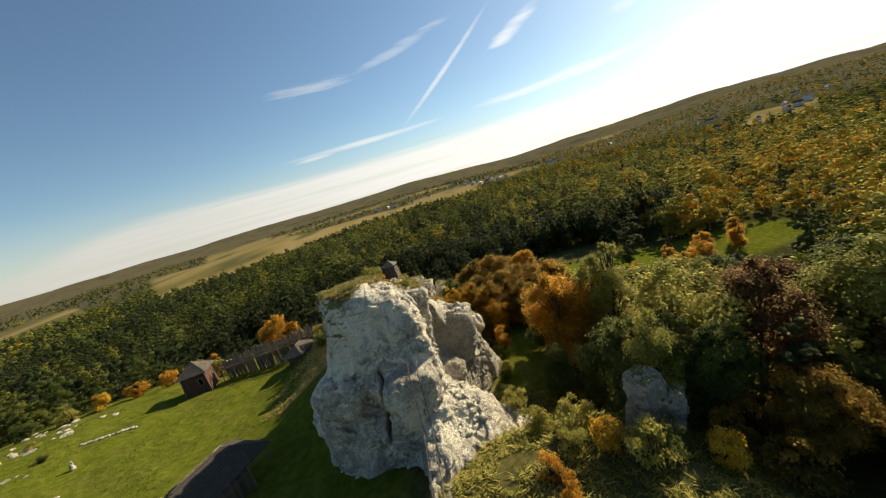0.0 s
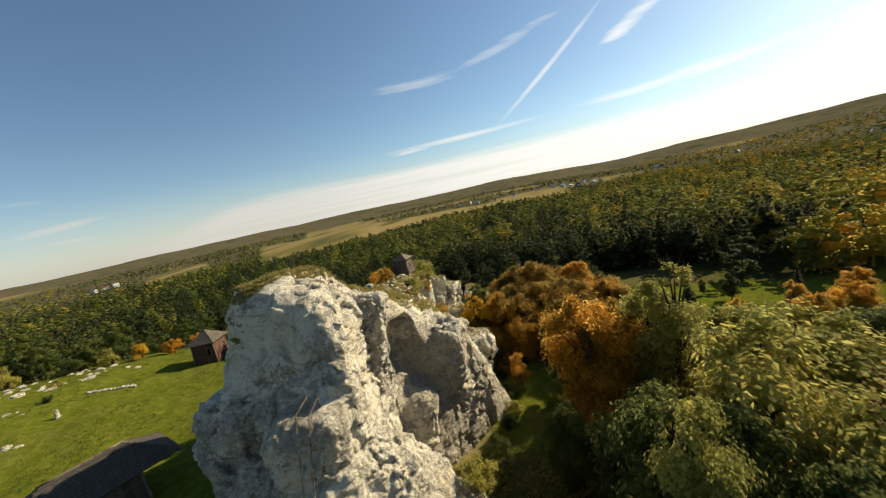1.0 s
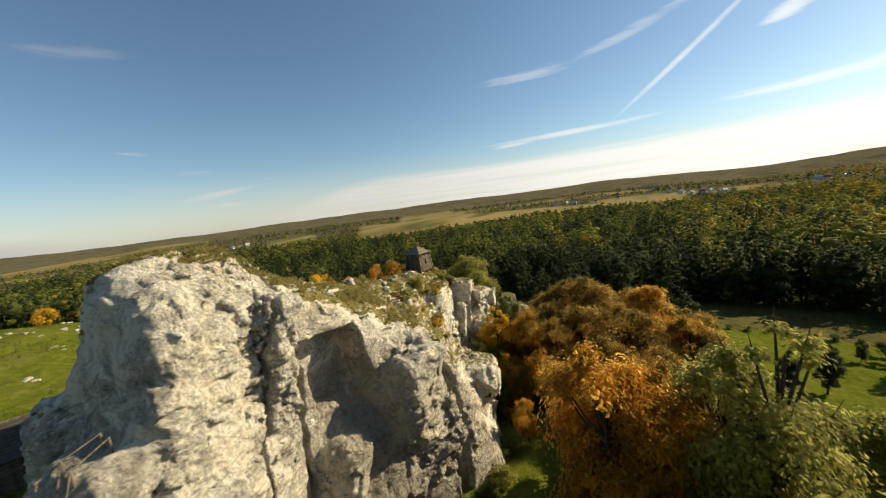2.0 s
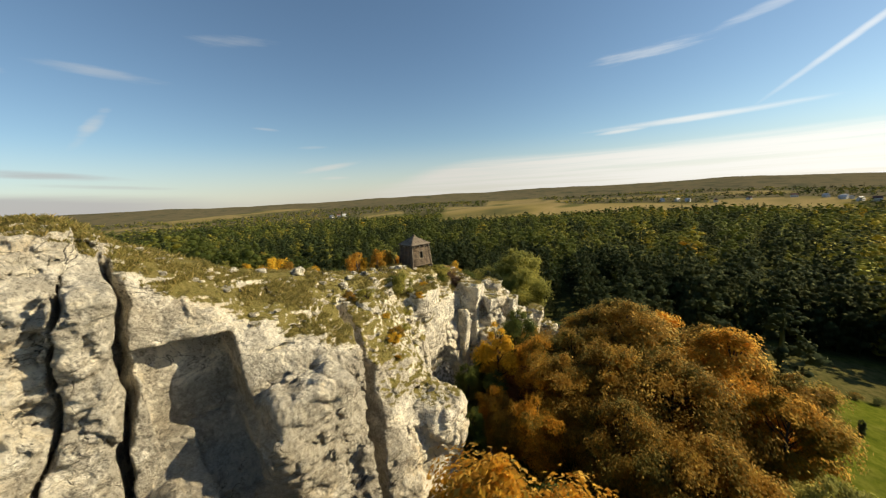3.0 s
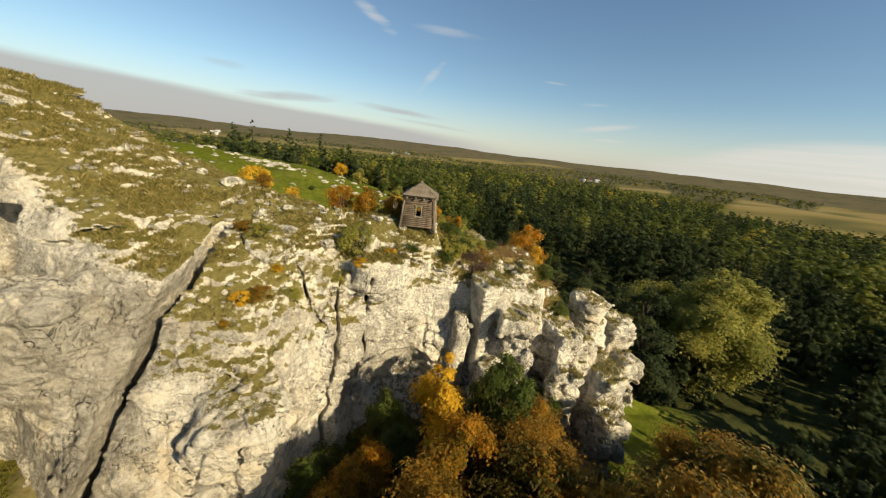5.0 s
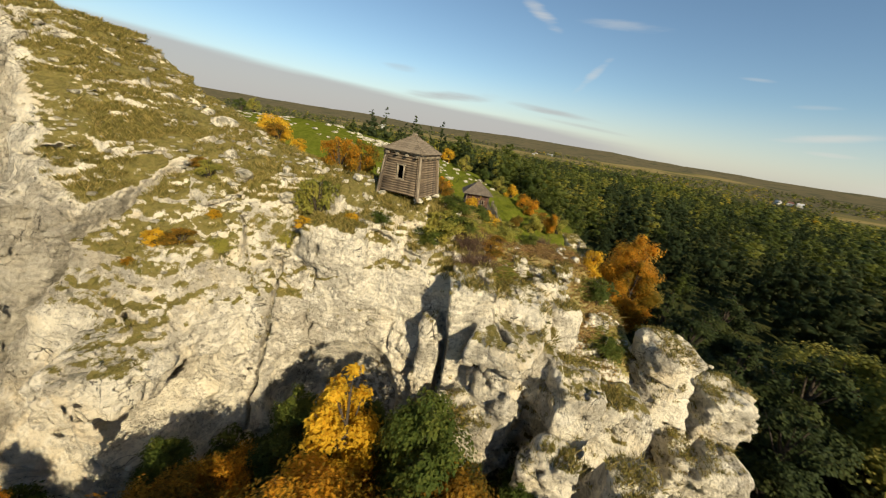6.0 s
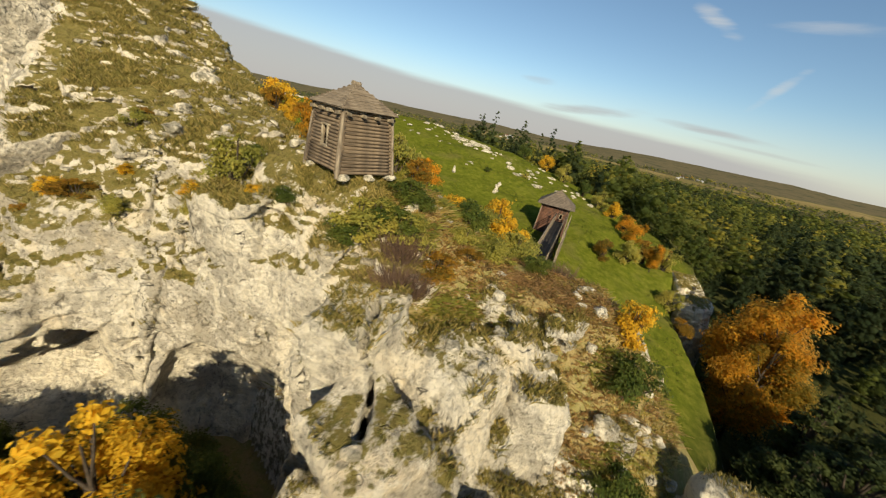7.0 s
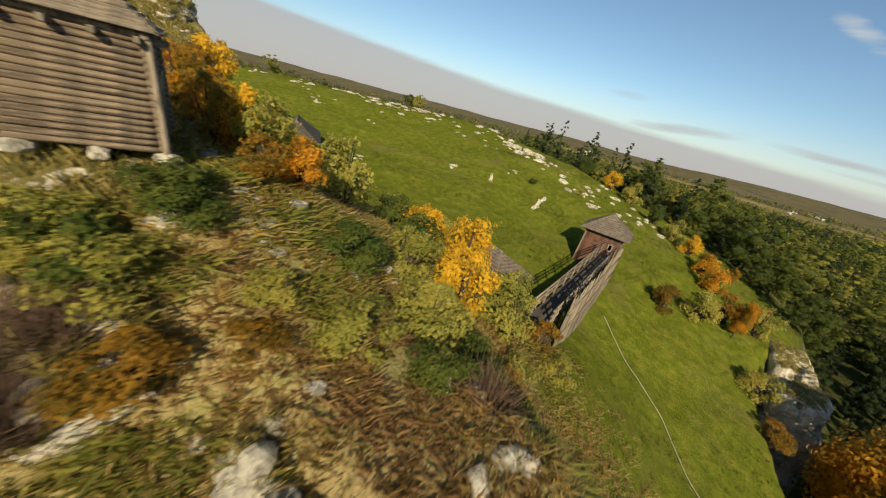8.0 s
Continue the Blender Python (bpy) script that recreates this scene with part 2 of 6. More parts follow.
def limestone(name="world_limestone", turf=True):
    s = Shader(name, 0.92, 0.12)
    big, mid, fine = s.noise(0.11, 5, 0.6), s.noise(0.42, 8, 0.70, 0.8), s.noise(4.2, 6, 0.80)
    streaks = s.noise((0.9, 0.9, 0.10), 6, 0.62)
    beds = s.noise((0.2, 0.2, 1.9), 5, 0.6, 0.5)
    lichen_shade = s.attribute("lichen_shade")
    pale, warm, grey = (0.81, 0.735, 0.575), (0.68, 0.545, 0.34), (0.37, 0.335, 0.27)
    worn = s.step(s.calc("ADD", mid, s.calc("MULTIPLY", s.calc("SUBTRACT", big, 0.5), 0.7)), 0.43, 0.58)
    c = s.mix(pale, warm, s.calc("MULTIPLY", s.step(s.noise(0.19, 4, 0.6), 0.46, 0.68), 0.65))
    c = s.mix(c, grey, s.calc("MULTIPLY", worn, 0.72))
    c = s.mix(c, (0.24, 0.215, 0.175), s.calc("MULTIPLY", s.step(streaks, 0.56, 0.70), 0.42))
    c = s.mix(c, (0.83, 0.765, 0.625), s.calc("MULTIPLY", s.step(s.noise(0.9, 6, 0.7), 0.51, 0.59), 0.7))
    c = s.mix(c, (0.21, 0.185, 0.145), s.calc("MULTIPLY", s.step(beds, 0.60, 0.69), 0.40))
    # pitted skin, thickest where the stone is weathered
    pits = s.calc("MULTIPLY", s.step(fine, 0.515, 0.60), s.calc("ADD", 0.22, s.calc("MULTIPLY", worn, 0.40)))
    c = s.mix(c, (0.105, 0.092, 0.07), pits)
    # grey-brown for lichen, and for shade painted into the boulder
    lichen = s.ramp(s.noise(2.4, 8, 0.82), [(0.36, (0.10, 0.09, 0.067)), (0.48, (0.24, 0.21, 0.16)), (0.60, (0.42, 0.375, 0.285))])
    c = s.mix(c, lichen, s.calc("MULTIPLY", s.step(s.calc("ADD", lichen_shade, s.calc("MULTIPLY", s.calc("SUBTRACT", mid, 0.5), 1.6)), 0.42, 0.78), 0.62))
    # a few long cracks
    lines = s.calc("ABSOLUTE", s.calc("SUBTRACT", s.noise((0.30, 0.30, 0.22), 4, 0.55, 1.2), 0.5))
    joint = s.calc("MULTIPLY", s.calc("SUBTRACT", 1.0, s.step(lines, 0.0, 0.007)), s.step(s.noise(0.35, 2, 0.5), 0.48, 0.56))
    c = s.mix(c, (0.05, 0.045, 0.037), s.calc("MULTIPLY", joint, 0.75))
    if turf:
        grass = s.ramp(s.noise(2.6, 8, 0.82), [(0.30, (0.062, 0.066, 0.015)), (0.42, (0.16, 0.142, 0.036)), (0.55, (0.26, 0.205, 0.065)), (0.64, (0.13, 0.135, 0.03)), (0.75, (0.33, 0.25, 0.10))])
        patchy = s.calc("ADD", s.calc("MULTIPLY", s.calc("SUBTRACT", s.noise(1.7, 9, 0.82), 0.5), 2.1), s.calc("MULTIPLY", s.calc("SUBTRACT", s.noise(0.16, 3, 0.5), 0.5), 0.8))
        ledge = s.calc("ADD", s.calc("ADD", s.up(), patchy), s.calc("SUBTRACT", s.attribute("turf"), 1.0))
        c = s.mix(c, grass, s.step(ledge, 0.55, 0.70))
    if not turf:
        c = s.mix(c, (0.20, 0.185, 0.13), s.calc("MULTIPLY", s.step(s.noise(2.0, 5, 0.7), 0.40, 0.58), 0.75))
    lumps = s.calc("ADD", s.calc("ADD", s.noise(1.1, 10, 0.72), s.calc("MULTIPLY", s.voronoi(3.2), 0.22)), s.calc("MULTIPLY", beds, 0.4))
    lumps = s.calc("ADD", lumps, s.calc("MULTIPLY", fine, -0.42))
    lumps = s.calc("SUBTRACT", lumps, s.calc("MULTIPLY", joint, 0.6))
    s.bump(lumps, 1.0, 0.6)
    return s.done(c)


def turf_ground():
    """One sheet: lush lawn, dry slope, woodland floor, fields and far woods, by what grows there."""
    s = Shader("world_ground", 1.0, 0.0)
    dry, wood, field = s.attribute("dry"), s.attribute("wood"), s.attribute("field")
    n1, n2, n3 = s.noise(0.09, 5, 0.6), s.noise(0.8, 6, 0.7), s.noise(5.0, 5, 0.7)
    lawn = s.ramp(n2, [(0.28, (0.058, 0.076, 0.009)), (0.5, (0.100, 0.116, 0.013)), (0.72, (0.165, 0.16, 0.026))])
    rough = s.attribute("rough")
    lawn = s.mix(lawn, (0.129, 0.114, 0.038), s.calc("MULTIPLY", s.step(n1, 0.52, 0.72), 0.55))
    straw = s.ramp(n2, [(0.28, (0.13, 0.11, 0.04)), (0.45, (0.27, 0.21, 0.095)), (0.58, (0.20, 0.18, 0.065)), (0.75, (0.34, 0.27, 0.15))])
    floor = s.ramp(n2, [(0.3, (0.028, 0.036, 0.012)), (0.7, (0.075, 0.072, 0.024))])
    c = s.mix(lawn, straw, s.step(s.calc("ADD", dry, s.calc("MULTIPLY", s.calc("SUBTRACT", n2, 0.5), 0.9)), 0.35, 0.65))
    c = s.mix(c, s.ramp(n2, [(0.3, (0.038, 0.038, 0.012)), (0.5, (0.099, 0.091, 0.03)), (0.7, (0.152, 0.122, 0.046))]), rough)
    c = s.mix(c, floor, wood)
    plots = s.ramp(s.noise((0.004, 0.0016, 0.002), 3, 0.4), [(0.36, (0.12, 0.115, 0.04)), (0.46, (0.30, 0.225, 0.095)), (0.58, (0.23, 0.18, 0.065)), (0.68, (0.10, 0.095, 0.04))])
    c = s.mix(c, plots, field)
    c = s.mix(c, (0.015, 0.015, 0.006), s.calc("MULTIPLY", s.step(n3, 0.56, 0.74), 0.5))
    crumbled = s.mix((0.16, 0.14, 0.10), (0.58, 0.53, 0.43), s.step(s.noise(2.2, 6, 0.75), 0.42, 0.58))
    c = s.mix(crumbled, c, s.step(s.calc("ADD", s.up(), s.calc("MULTIPLY", s.calc("SUBTRACT", n2, 0.5), 0.5)), 0.42, 0.56))
    far = s.attribute("haze")
    c = s.mix(c, s.ramp(s.noise(0.006, 6, 0.65), [(0.35, (0.060, 0.066, 0.040)), (0.5, (0.13, 0.108, 0.062)), (0.65, (0.085, 0.082, 0.050))]), far)
    s.bump(s.calc("ADD", n2, s.calc("MULTIPLY", n3, 0.5)), 0.9, 0.25)
    return s.done(c)


def leaves(name, stops, mode="tree", translucent=0.58):
    """Leaf colours by the leaf, by the clump and, for a tree, by the tree; low tints also paint inner shade."""
    s = Shader(name, 0.7, 0.05 if mode == "wood" else 0.15)
    v = s.island()
    if mode == "wood":
        v = s.calc("ADD", s.calc("MULTIPLY", v, 0.25), s.calc("MULTIPLY", s.attribute("tint"), 0.75))
    elif mode == "tree":
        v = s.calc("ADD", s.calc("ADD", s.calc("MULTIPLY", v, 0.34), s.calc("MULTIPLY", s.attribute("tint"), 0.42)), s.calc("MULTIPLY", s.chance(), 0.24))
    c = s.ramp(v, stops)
    if mode == "wood":
        mottle = s.step(s.noise(1.1, 5, 0.7), 0.40, 0.60)
        c = s.mix(s.mix(c, (0.010, 0.013, 0.005), 0.30), c, mottle)
        s.bump(s.noise(1.6, 5, 0.7), 1.0, 0.8)
    s.put(s.bsdf.inputs["Base Color"], c)
    thin = s.node("ShaderNodeBsdfTranslucent")
    s.put(thin.inputs[0], s.mix(c, (1.0, 0.92, 0.45), 0.12))
    both = s.node("ShaderNodeMixShader")
    both.inputs[0].default_value = translucent
    s.tree.links.new(s.bsdf.outputs[0], both.inputs[1])
    s.tree.links.new(thin.outputs[0], both.inputs[2])
    out = s.tree.nodes["Material Output"]
    s.tree.links.new(both.outputs[0], out.inputs[0])
    return s.mat


def weathered_wood(name, light, dark, along=(6, 6, 0.7)):
    s = Shader(name, 0.85, 0.2)
    grain = s.noise(along, 6, 0.65, 0.3)
    c = s.mix(dark, light, s.step(grain, 0.34, 0.66))
    c = s.mix(c, (0.038, 0.032, 0.027), s.calc("MULTIPLY", s.step(s.noise(0.9, 5), 0.46, 0.62), 0.65))
    c = s.mix(c, light, s.calc("MULTIPLY", s.calc("SUBTRACT", s.chance(), 0.5, True), 0.9))
    s.bump(grain, 0.6, 0.03)
    return s.done(c)


def plain(name, colour, rough=0.8, spots=None, scale=2.0):
    s = Shader(name, rough, 0.25)
    c = s.mix(colour, spots or tuple(0.7 * v for v in colour), s.step(s.noise(scale, 5, 0.65), 0.42, 0.65))
    s.bump(s.noise(scale * 4, 4), 0.3, 0.02)
    return s.done(c)


M_ROCK = limestone()
M_STONE = limestone("loose_limestone", False)
M_GROUND = turf_ground()
M_LOG = weathered_wood("weathered_logs", (0.215, 0.160, 0.105), (0.062, 0.046, 0.032), (1.2, 9, 9))
M_LOGRED = weathered_wood("red_stained_logs", (0.17, 0.085, 0.055), (0.075, 0.04, 0.028), (1.2, 9, 9))
# crag's shade put into the colour of the hall's shingles; deck boards share it
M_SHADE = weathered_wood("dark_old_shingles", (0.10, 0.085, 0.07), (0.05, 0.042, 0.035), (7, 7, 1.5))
M_POST = weathered_wood("weathered_posts", (0.258, 0.213, 0.152), (0.106, 0.08, 0.057), (9, 9, 1.0))
M_BOARD = weathered_wood("weathered_boards", (0.235, 0.19, 0.135), (0.105, 0.08, 0.055), (1.0, 8, 8))
M_SHINGLE = weathered_wood("grey_shingles", (0.19, 0.155, 0.12), (0.085, 0.068, 0.052), (7, 7, 1.5))
M_PALE = weathered_wood("sunbleached_boards", (0.38, 0.327, 0.236), (0.198, 0.152, 0.099), (8, 8, 1.0))
M_BARK = plain("bark", (0.065, 0.05, 0.036), 0.95, (0.03, 0.024, 0.019), 3.0)
M_DARK = plain("dark_inside", (0.015, 0.013, 0.011), 0.95)
M_ROPE = plain("pale_rope", (0.418, 0.38, 0.274), 0.8)
M_WHITE = plain("white_wall", (0.57, 0.555, 0.517), 0.8)
M_ROOFRED = plain("far_roof", (0.152, 0.076, 0.061), 0.8)
M_ROOFPALE = plain("pale_roof", (0.471, 0.471, 0.471), 0.5)

GREEN = [(0.05, (0.037, 0.063, 0.012)), (0.4, (0.075, 0.107, 0.020)), (0.7, (0.132, 0.157, 0.028)), (0.95, (0.200, 0.194, 0.037))]
PINE = [(0.05, (0.014, 0.023, 0.008)), (0.5, (0.029, 0.042, 0.011)), (0.95, (0.064, 0.073, 0.017))]
OLIVE = [(0.05, (0.152, 0.164, 0.031)), (0.5, (0.326, 0.308, 0.062)), (0.95, (0.533, 0.431, 0.094))]
YELLOW = [(0.0, (0.159, 0.129, 0.018)), (0.3, (0.494, 0.296, 0.019)), (0.65, (0.731, 0.455, 0.030)), (1.0, (0.790, 0.573, 0.060))]
ORANGE = [(0.0, (0.11, 0.11, 0.017)), (0.28, (0.27, 0.18, 0.02)), (0.5, (0.52, 0.26, 0.021)), (0.75, (0.74, 0.37, 0.028)), (1.0, (0.80, 0.52, 0.05))]
RUST = [(0.05, (0.070, 0.075, 0.014)), (0.3, (0.165, 0.130, 0.021)), (0.48, (0.30, 0.175, 0.026)), (0.66, (0.42, 0.22, 0.026)), (0.85, (0.50, 0.31, 0.042)), (1.0, (0.52, 0.38, 0.06))]
DARKRED = [(0.05, (0.075, 0.042, 0.016)), (0.5, (0.165, 0.072, 0.026)), (0.95, (0.26, 0.12, 0.036))]
WILD = [(0.0, (0.10, 0.145, 0.042)), (0.3, (0.215, 0.25, 0.065)), (0.55, (0.37, 0.365, 0.085)), (0.75, (0.56, 0.48, 0.09)), (0.88, (0.72, 0.48, 0.07)), (1.0, (0.78, 0.42, 0.045))]
M_GREEN, M_OLIVE = leaves("green_leaves", GREEN), leaves("yellowgreen_leaves", OLIVE)
M_YELLOW, M_ORANGE = leaves("yellow_leaves", YELLOW), leaves("orange_leaves", ORANGE, "tree", 0.7)
M_RUST, M_RED = leaves("rust_leaves", RUST, "tree", 0.7), leaves("dark_red_leaves", DARKRED, "tree", 0.68)
M_NEEDLE = leaves("pine_needles", PINE, "tree", 0.22)
M_WILD = leaves("mixed_leaves", WILD, "wood", 0.70)
FARPINE = [(0.05, (0.038, 0.060, 0.028)), (0.5, (0.088, 0.118, 0.048)), (0.95, (0.19, 0.21, 0.075))]
M_PINES = leaves("far_needles", FARPINE, "wood", 0.55)
M_DRYGRASS = leaves("dry_grass", [(0.0, (0.20, 0.16, 0.04)), (0.3, (0.40, 0.28, 0.08)), (0.6, (0.56, 0.40, 0.13)), (0.85, (0.64, 0.50, 0.22)), (1.0, (0.30, 0.28, 0.06))], "leaf", 0.72)
M_LUSHGRASS = leaves("lush_grass", [(0.0, (0.050, 0.070, 0.008)), (0.6, (0.092, 0.118, 0.013)), (1.0, (0.155, 0.155, 0.024))], "leaf")
M_RIDGEGRASS = leaves("olive_grass", [(0.0, (0.09, 0.088, 0.022)), (0.4, (0.20, 0.175, 0.042)), (0.75, (0.34, 0.265, 0.082)), (1.0, (0.44, 0.33, 0.12))], "leaf", 0.5)
M_REDGRASS = leaves("russet_grass", [(0.0, (0.12, 0.08, 0.03)), (0.5, (0.36, 0.21, 0.085)), (1.0, (0.52, 0.34, 0.16))], "leaf", 0.72)
M_GREENGRASS = leaves("yellowgreen_grass", [(0.0, (0.10, 0.11, 0.02)), (0.5, (0.28, 0.27, 0.045)), (1.0, (0.46, 0.38, 0.09))], "leaf", 0.72)
M_TWIG = leaves("bare_twigs", [(0.0, (0.076, 0.049, 0.034)), (1.0, (0.152, 0.095, 0.061))], "leaf", 0.05)

# ---- the ground ----
def along(x, y, a, b):
    """Distance to the line from a to b."""
    dx, dy = b[0] - a[0], b[1] - a[1]
    t = np.clip(((x - a[0]) * dx + (y - a[1]) * dy) / (dx * dx + dy * dy), 0, 1)
    return np.hypot(x - a[0] - t * dx, y - a[1] - t * dy)


# knolls: a line's two ends, the half width of the flat top, its height, the slope beside it
KNOLLS = [
    ((-48, 66), (-92, 74), 17, 10.5, 0.40),
    ((-16.5, 74), (-16.5, 83.5), 2.0, 23.5, 0.50),
    ((-17.5, 56), (-16.5, 74), 1.5, 24.0, 0.62),
    ((-30, 18), (4, 20), 10, 15.5, 0.36),
    ((-100, 40), (-135, -30), 16, 20.0, 0.28),
    ((0, 60), (2, 96), 8, 4.5, 0.16),
    ((-17.5, 85), (-19.4, 96), 1.8, 20.6, 1.05),
    ((-58, -16), (-98, 8), 13, 24.0, 0.21),
]


def ground_height(x, y):
    x, y = np.asarray(x, float), np.asarray(y, float)
    flat = np.stack([x.ravel(), y.ravel()], 1)
    r = np.hypot(x + 30, y - 70)
    az = np.degrees(np.arctan2(x, y))
    z = -7 - 32 * smoothstep(140, 900, r)
    z = z + 14 * smoothstep(250, 1200, r) * fbm(flat / 420 + 5, 3).reshape(x.shape)
    # far rises that make the skyline
    z = z + 58 * smoothstep(1500, 4200, r) + 26 * smoothstep(1800, 3600, r) * fbm(flat / 1100 + 9, 4).reshape(x.shape)
    ridge = smoothstep(16, 42, az) * (1 - 0.55 * smoothstep(46, 62, az)) * (1 - smoothstep(75, 110, az))
    z = z - 24 * smoothstep(6, 20, az) * (1 - smoothstep(34, 46, az)) * smoothstep(800, 2600, r)
    z = z + 36 * ridge * smoothstep(800, 2600, r) * (1 + 0.35 * fbm(flat / 500 + 31, 3).reshape(x.shape))
    tops = []
    for a, b, wide, top, slope in KNOLLS:
        d = np.maximum(along(x, y + 0.9 * np.maximum(y - 87, 0) * (slope == 0.50), a, b) - wide, 0)
        tops.append(top - slope * d)
    top = tops[0]
    for other in tops[1:]:
        top = np.logaddexp(top / 1.6, other / 1.6) * 1.6
    # the eastern brink, where the turf ends and the crags begin
    brink = -15.6 + 0.8 * np.sin((y - 52) / 5.0) + 1.7 * smoothstep(87, 90, y) * (1 - smoothstep(95, 98, y)) - 0.15 * np.maximum(y - 92, 0)
    drop = np.maximum(x - brink, 0) * 3.2
    near = smoothstep(30, 42, y) * (1 - smoothstep(120, 140, y))
    capped = np.minimum(top, 24.5 - drop * near + 60 * (1 - near))
    # the northern brink over the wooded gorge
    edge = 107 + 0.05 * (x + 60) + 3 * np.sin(x / 9.0)
    gorge = np.maximum(y - edge, 0) * 1.3 * smoothstep(-12, -22, x)
    capped = capped - gorge
    floor = tops[5]
    capped = np.maximum(capped, np.where(x > -14, floor, -99))
    z = np.logaddexp(z / 2.0, capped / 2.0) * 2.0
    small = fbm(flat / 7 + 3, 3).reshape(x.shape)
    return z + 0.55 * small * (1 - smoothstep(200, 600, r))


def build_ground():
    turns, rings = 640, 330
    a = np.linspace(0, 2 * np.pi, turns, endpoint=False)
    u = np.linspace(0, 1, rings)
    r = 0.3 + 95 * u**1.15 + 4500 * u**7.5
    cx, cy = -24.0, 76.0
    x = cx + np.outer(r, np.sin(a))
    y = cy + np.outer(r, np.cos(a))
    z = ground_height(x, y)
    i = np.arange(rings - 1)[:, None] * turns + np.arange(turns)[None]
    j = np.arange(rings - 1)[:, None] * turns + (np.arange(turns)[None] + 1) % turns
    faces = np.stack([i, i + turns, j + turns, j], -1).reshape(-1, 4)
    dist = np.hypot(x + 30, y - 70)
    flat = np.stack([x.ravel(), y.ravel()], 1)
    rough = fbm(flat / 16, 4).reshape(x.shape)
    knoll = (1 - smoothstep(8, 20, along(x, y, (-13, 62), (-16, 96)))) + 0.22 * (1 - smoothstep(8, 40, along(x, y, (-105, 70), (-130, -30))))
    dry = np.clip(knoll + 0.35 * rough, 0, 1)
    lawn = 1 - smoothstep(0.9, 1.35, ((x + 62) / 62) ** 2 + ((y - 70) / 40) ** 2)
    lawn = np.maximum(lawn, 1 - smoothstep(30, 44, along(x, y, (-100, 40), (-135, -30))))
    lawn = np.maximum(lawn, 1 - smoothstep(50, 70, along(x, y, (-58, -16), (-98, 8))))
    lawn = np.maximum(lawn, 1 - smoothstep(8, 14, along(x, y, (3, 60), (3, 70))))
    rank = rough_mask(x, y)
    lawn = np.maximum(np.maximum(lawn, meadow_mask(x, y)), rank)
    lawn = np.maximum(lawn, 1 - smoothstep(16, 26, along(x, y, (-12, 30), (-14, 100))))
    wood = np.clip(1 - lawn, 0, 1) * (1 - smoothstep(1700, 2600, dist))
    field = field_mask(x, y)
    wood = wood * (1 - field)
    haze = smoothstep(1050, 1700, dist) * (1 - 0.7 * field)
    data = mesh_from("ground", np.stack([x, y, z], -1).reshape(-1, 3), faces, True,
                     dry=dry.ravel(), wood=wood.ravel(), field=field.ravel(), haze=haze.ravel(), rough=rank.ravel())
    ground = part("ground", data, M_GROUND)
    tagged(ground, "grassy castle hill falling to a wide wooded valley with fields", "ground", kind="structure")


def meadow_mask(x, y):
    """The mown clearings in the valley to the north-east."""
    a = 1 - smoothstep(0.8, 1.25, ((x - 56) / 40) ** 2 + ((y - 110) / 22) ** 2)
    b = 1 - smoothstep(0.7, 1.3, ((x - 98) / 32) ** 2 + ((y - 113) / 15) ** 2)
    return np.maximum(a, b)


def rough_mask(x, y):
    """Rank grass: the slope below the head, and the strip between the mown meadow and the wood."""
    slope = 1 - smoothstep(0.75, 1.2, ((x - 4) / 17) ** 2 + ((y - 30) / 26) ** 2)
    return slope + smoothstep(8, 16, x) * (1 - smoothstep(66, 78, x)) * smoothstep(130, 131.5, y + 0.02 * x) * (1 - smoothstep(150, 156, y))


# open fields: middle, half length and half width in metres, turn in degrees
FIELDS = [(-640, 1230, 400, 260, 128), (-120, 1260, 360, 170, 5), (-1120, 1000, 180, 90, 140), (-900, 1750, 420, 160, 120), (260, 1480, 300, 90, 8),
          (-1750, -650, 360, 120, 70), (-1600, 300, 300, 90, 80), (1200, 2050, 180, 110, 30), (-1900, -100, 500, 120, 85), (850, 760, 120, 60, 40), (-300, 1900, 500, 140, 10), (-2300, 900, 500, 150, 110)]


def field_mask(x, y):
    out = np.zeros(np.shape(x))
    for cx, cy, half, wide, turn in FIELDS:
        c, s = math.cos(radians(turn)), math.sin(radians(turn))
        u, v = (x - cx) * c + (y - cy) * s, (y - cy) * c - (x - cx) * s
        out = np.maximum(out, (1 - smoothstep(0.94, 1.06, np.abs(u) / half)) * (1 - smoothstep(0.92, 1.08, np.abs(v) / wide)))
    return out


build_ground()

# ---- the limestone crags ----
def slab(p, middle, half, yaw=0.0, lean_x=0.0, lean_y=0.0, round_by=1.2):
    """Distance to a rounded block; its turn and leans in degrees."""
    m = np.array(Euler((radians(lean_x), radians(lean_y), radians(yaw))).to_matrix(), np.float32)
    q = np.abs((p - np.array(middle, np.float32)) @ m) - (np.array(half, np.float32) - round_by)
    return np.linalg.norm(np.maximum(q, 0), axis=-1) + np.minimum(q.max(-1), 0) - round_by


def egg(p, middle, half):
    q = (p - np.array(middle, np.float32)) / np.array(half, np.float32)
    return (np.linalg.norm(q, axis=-1) - 1) * min(half)


def soft_min(a, b, k=1.0):
    h = np.clip(0.5 + 0.5 * (b - a) / k, 0, 1)
    return b + (a - b) * h - k * h * (1 - h)


def soft_max(a, b, k=1.0):
    return -soft_min(-a, -b, k)


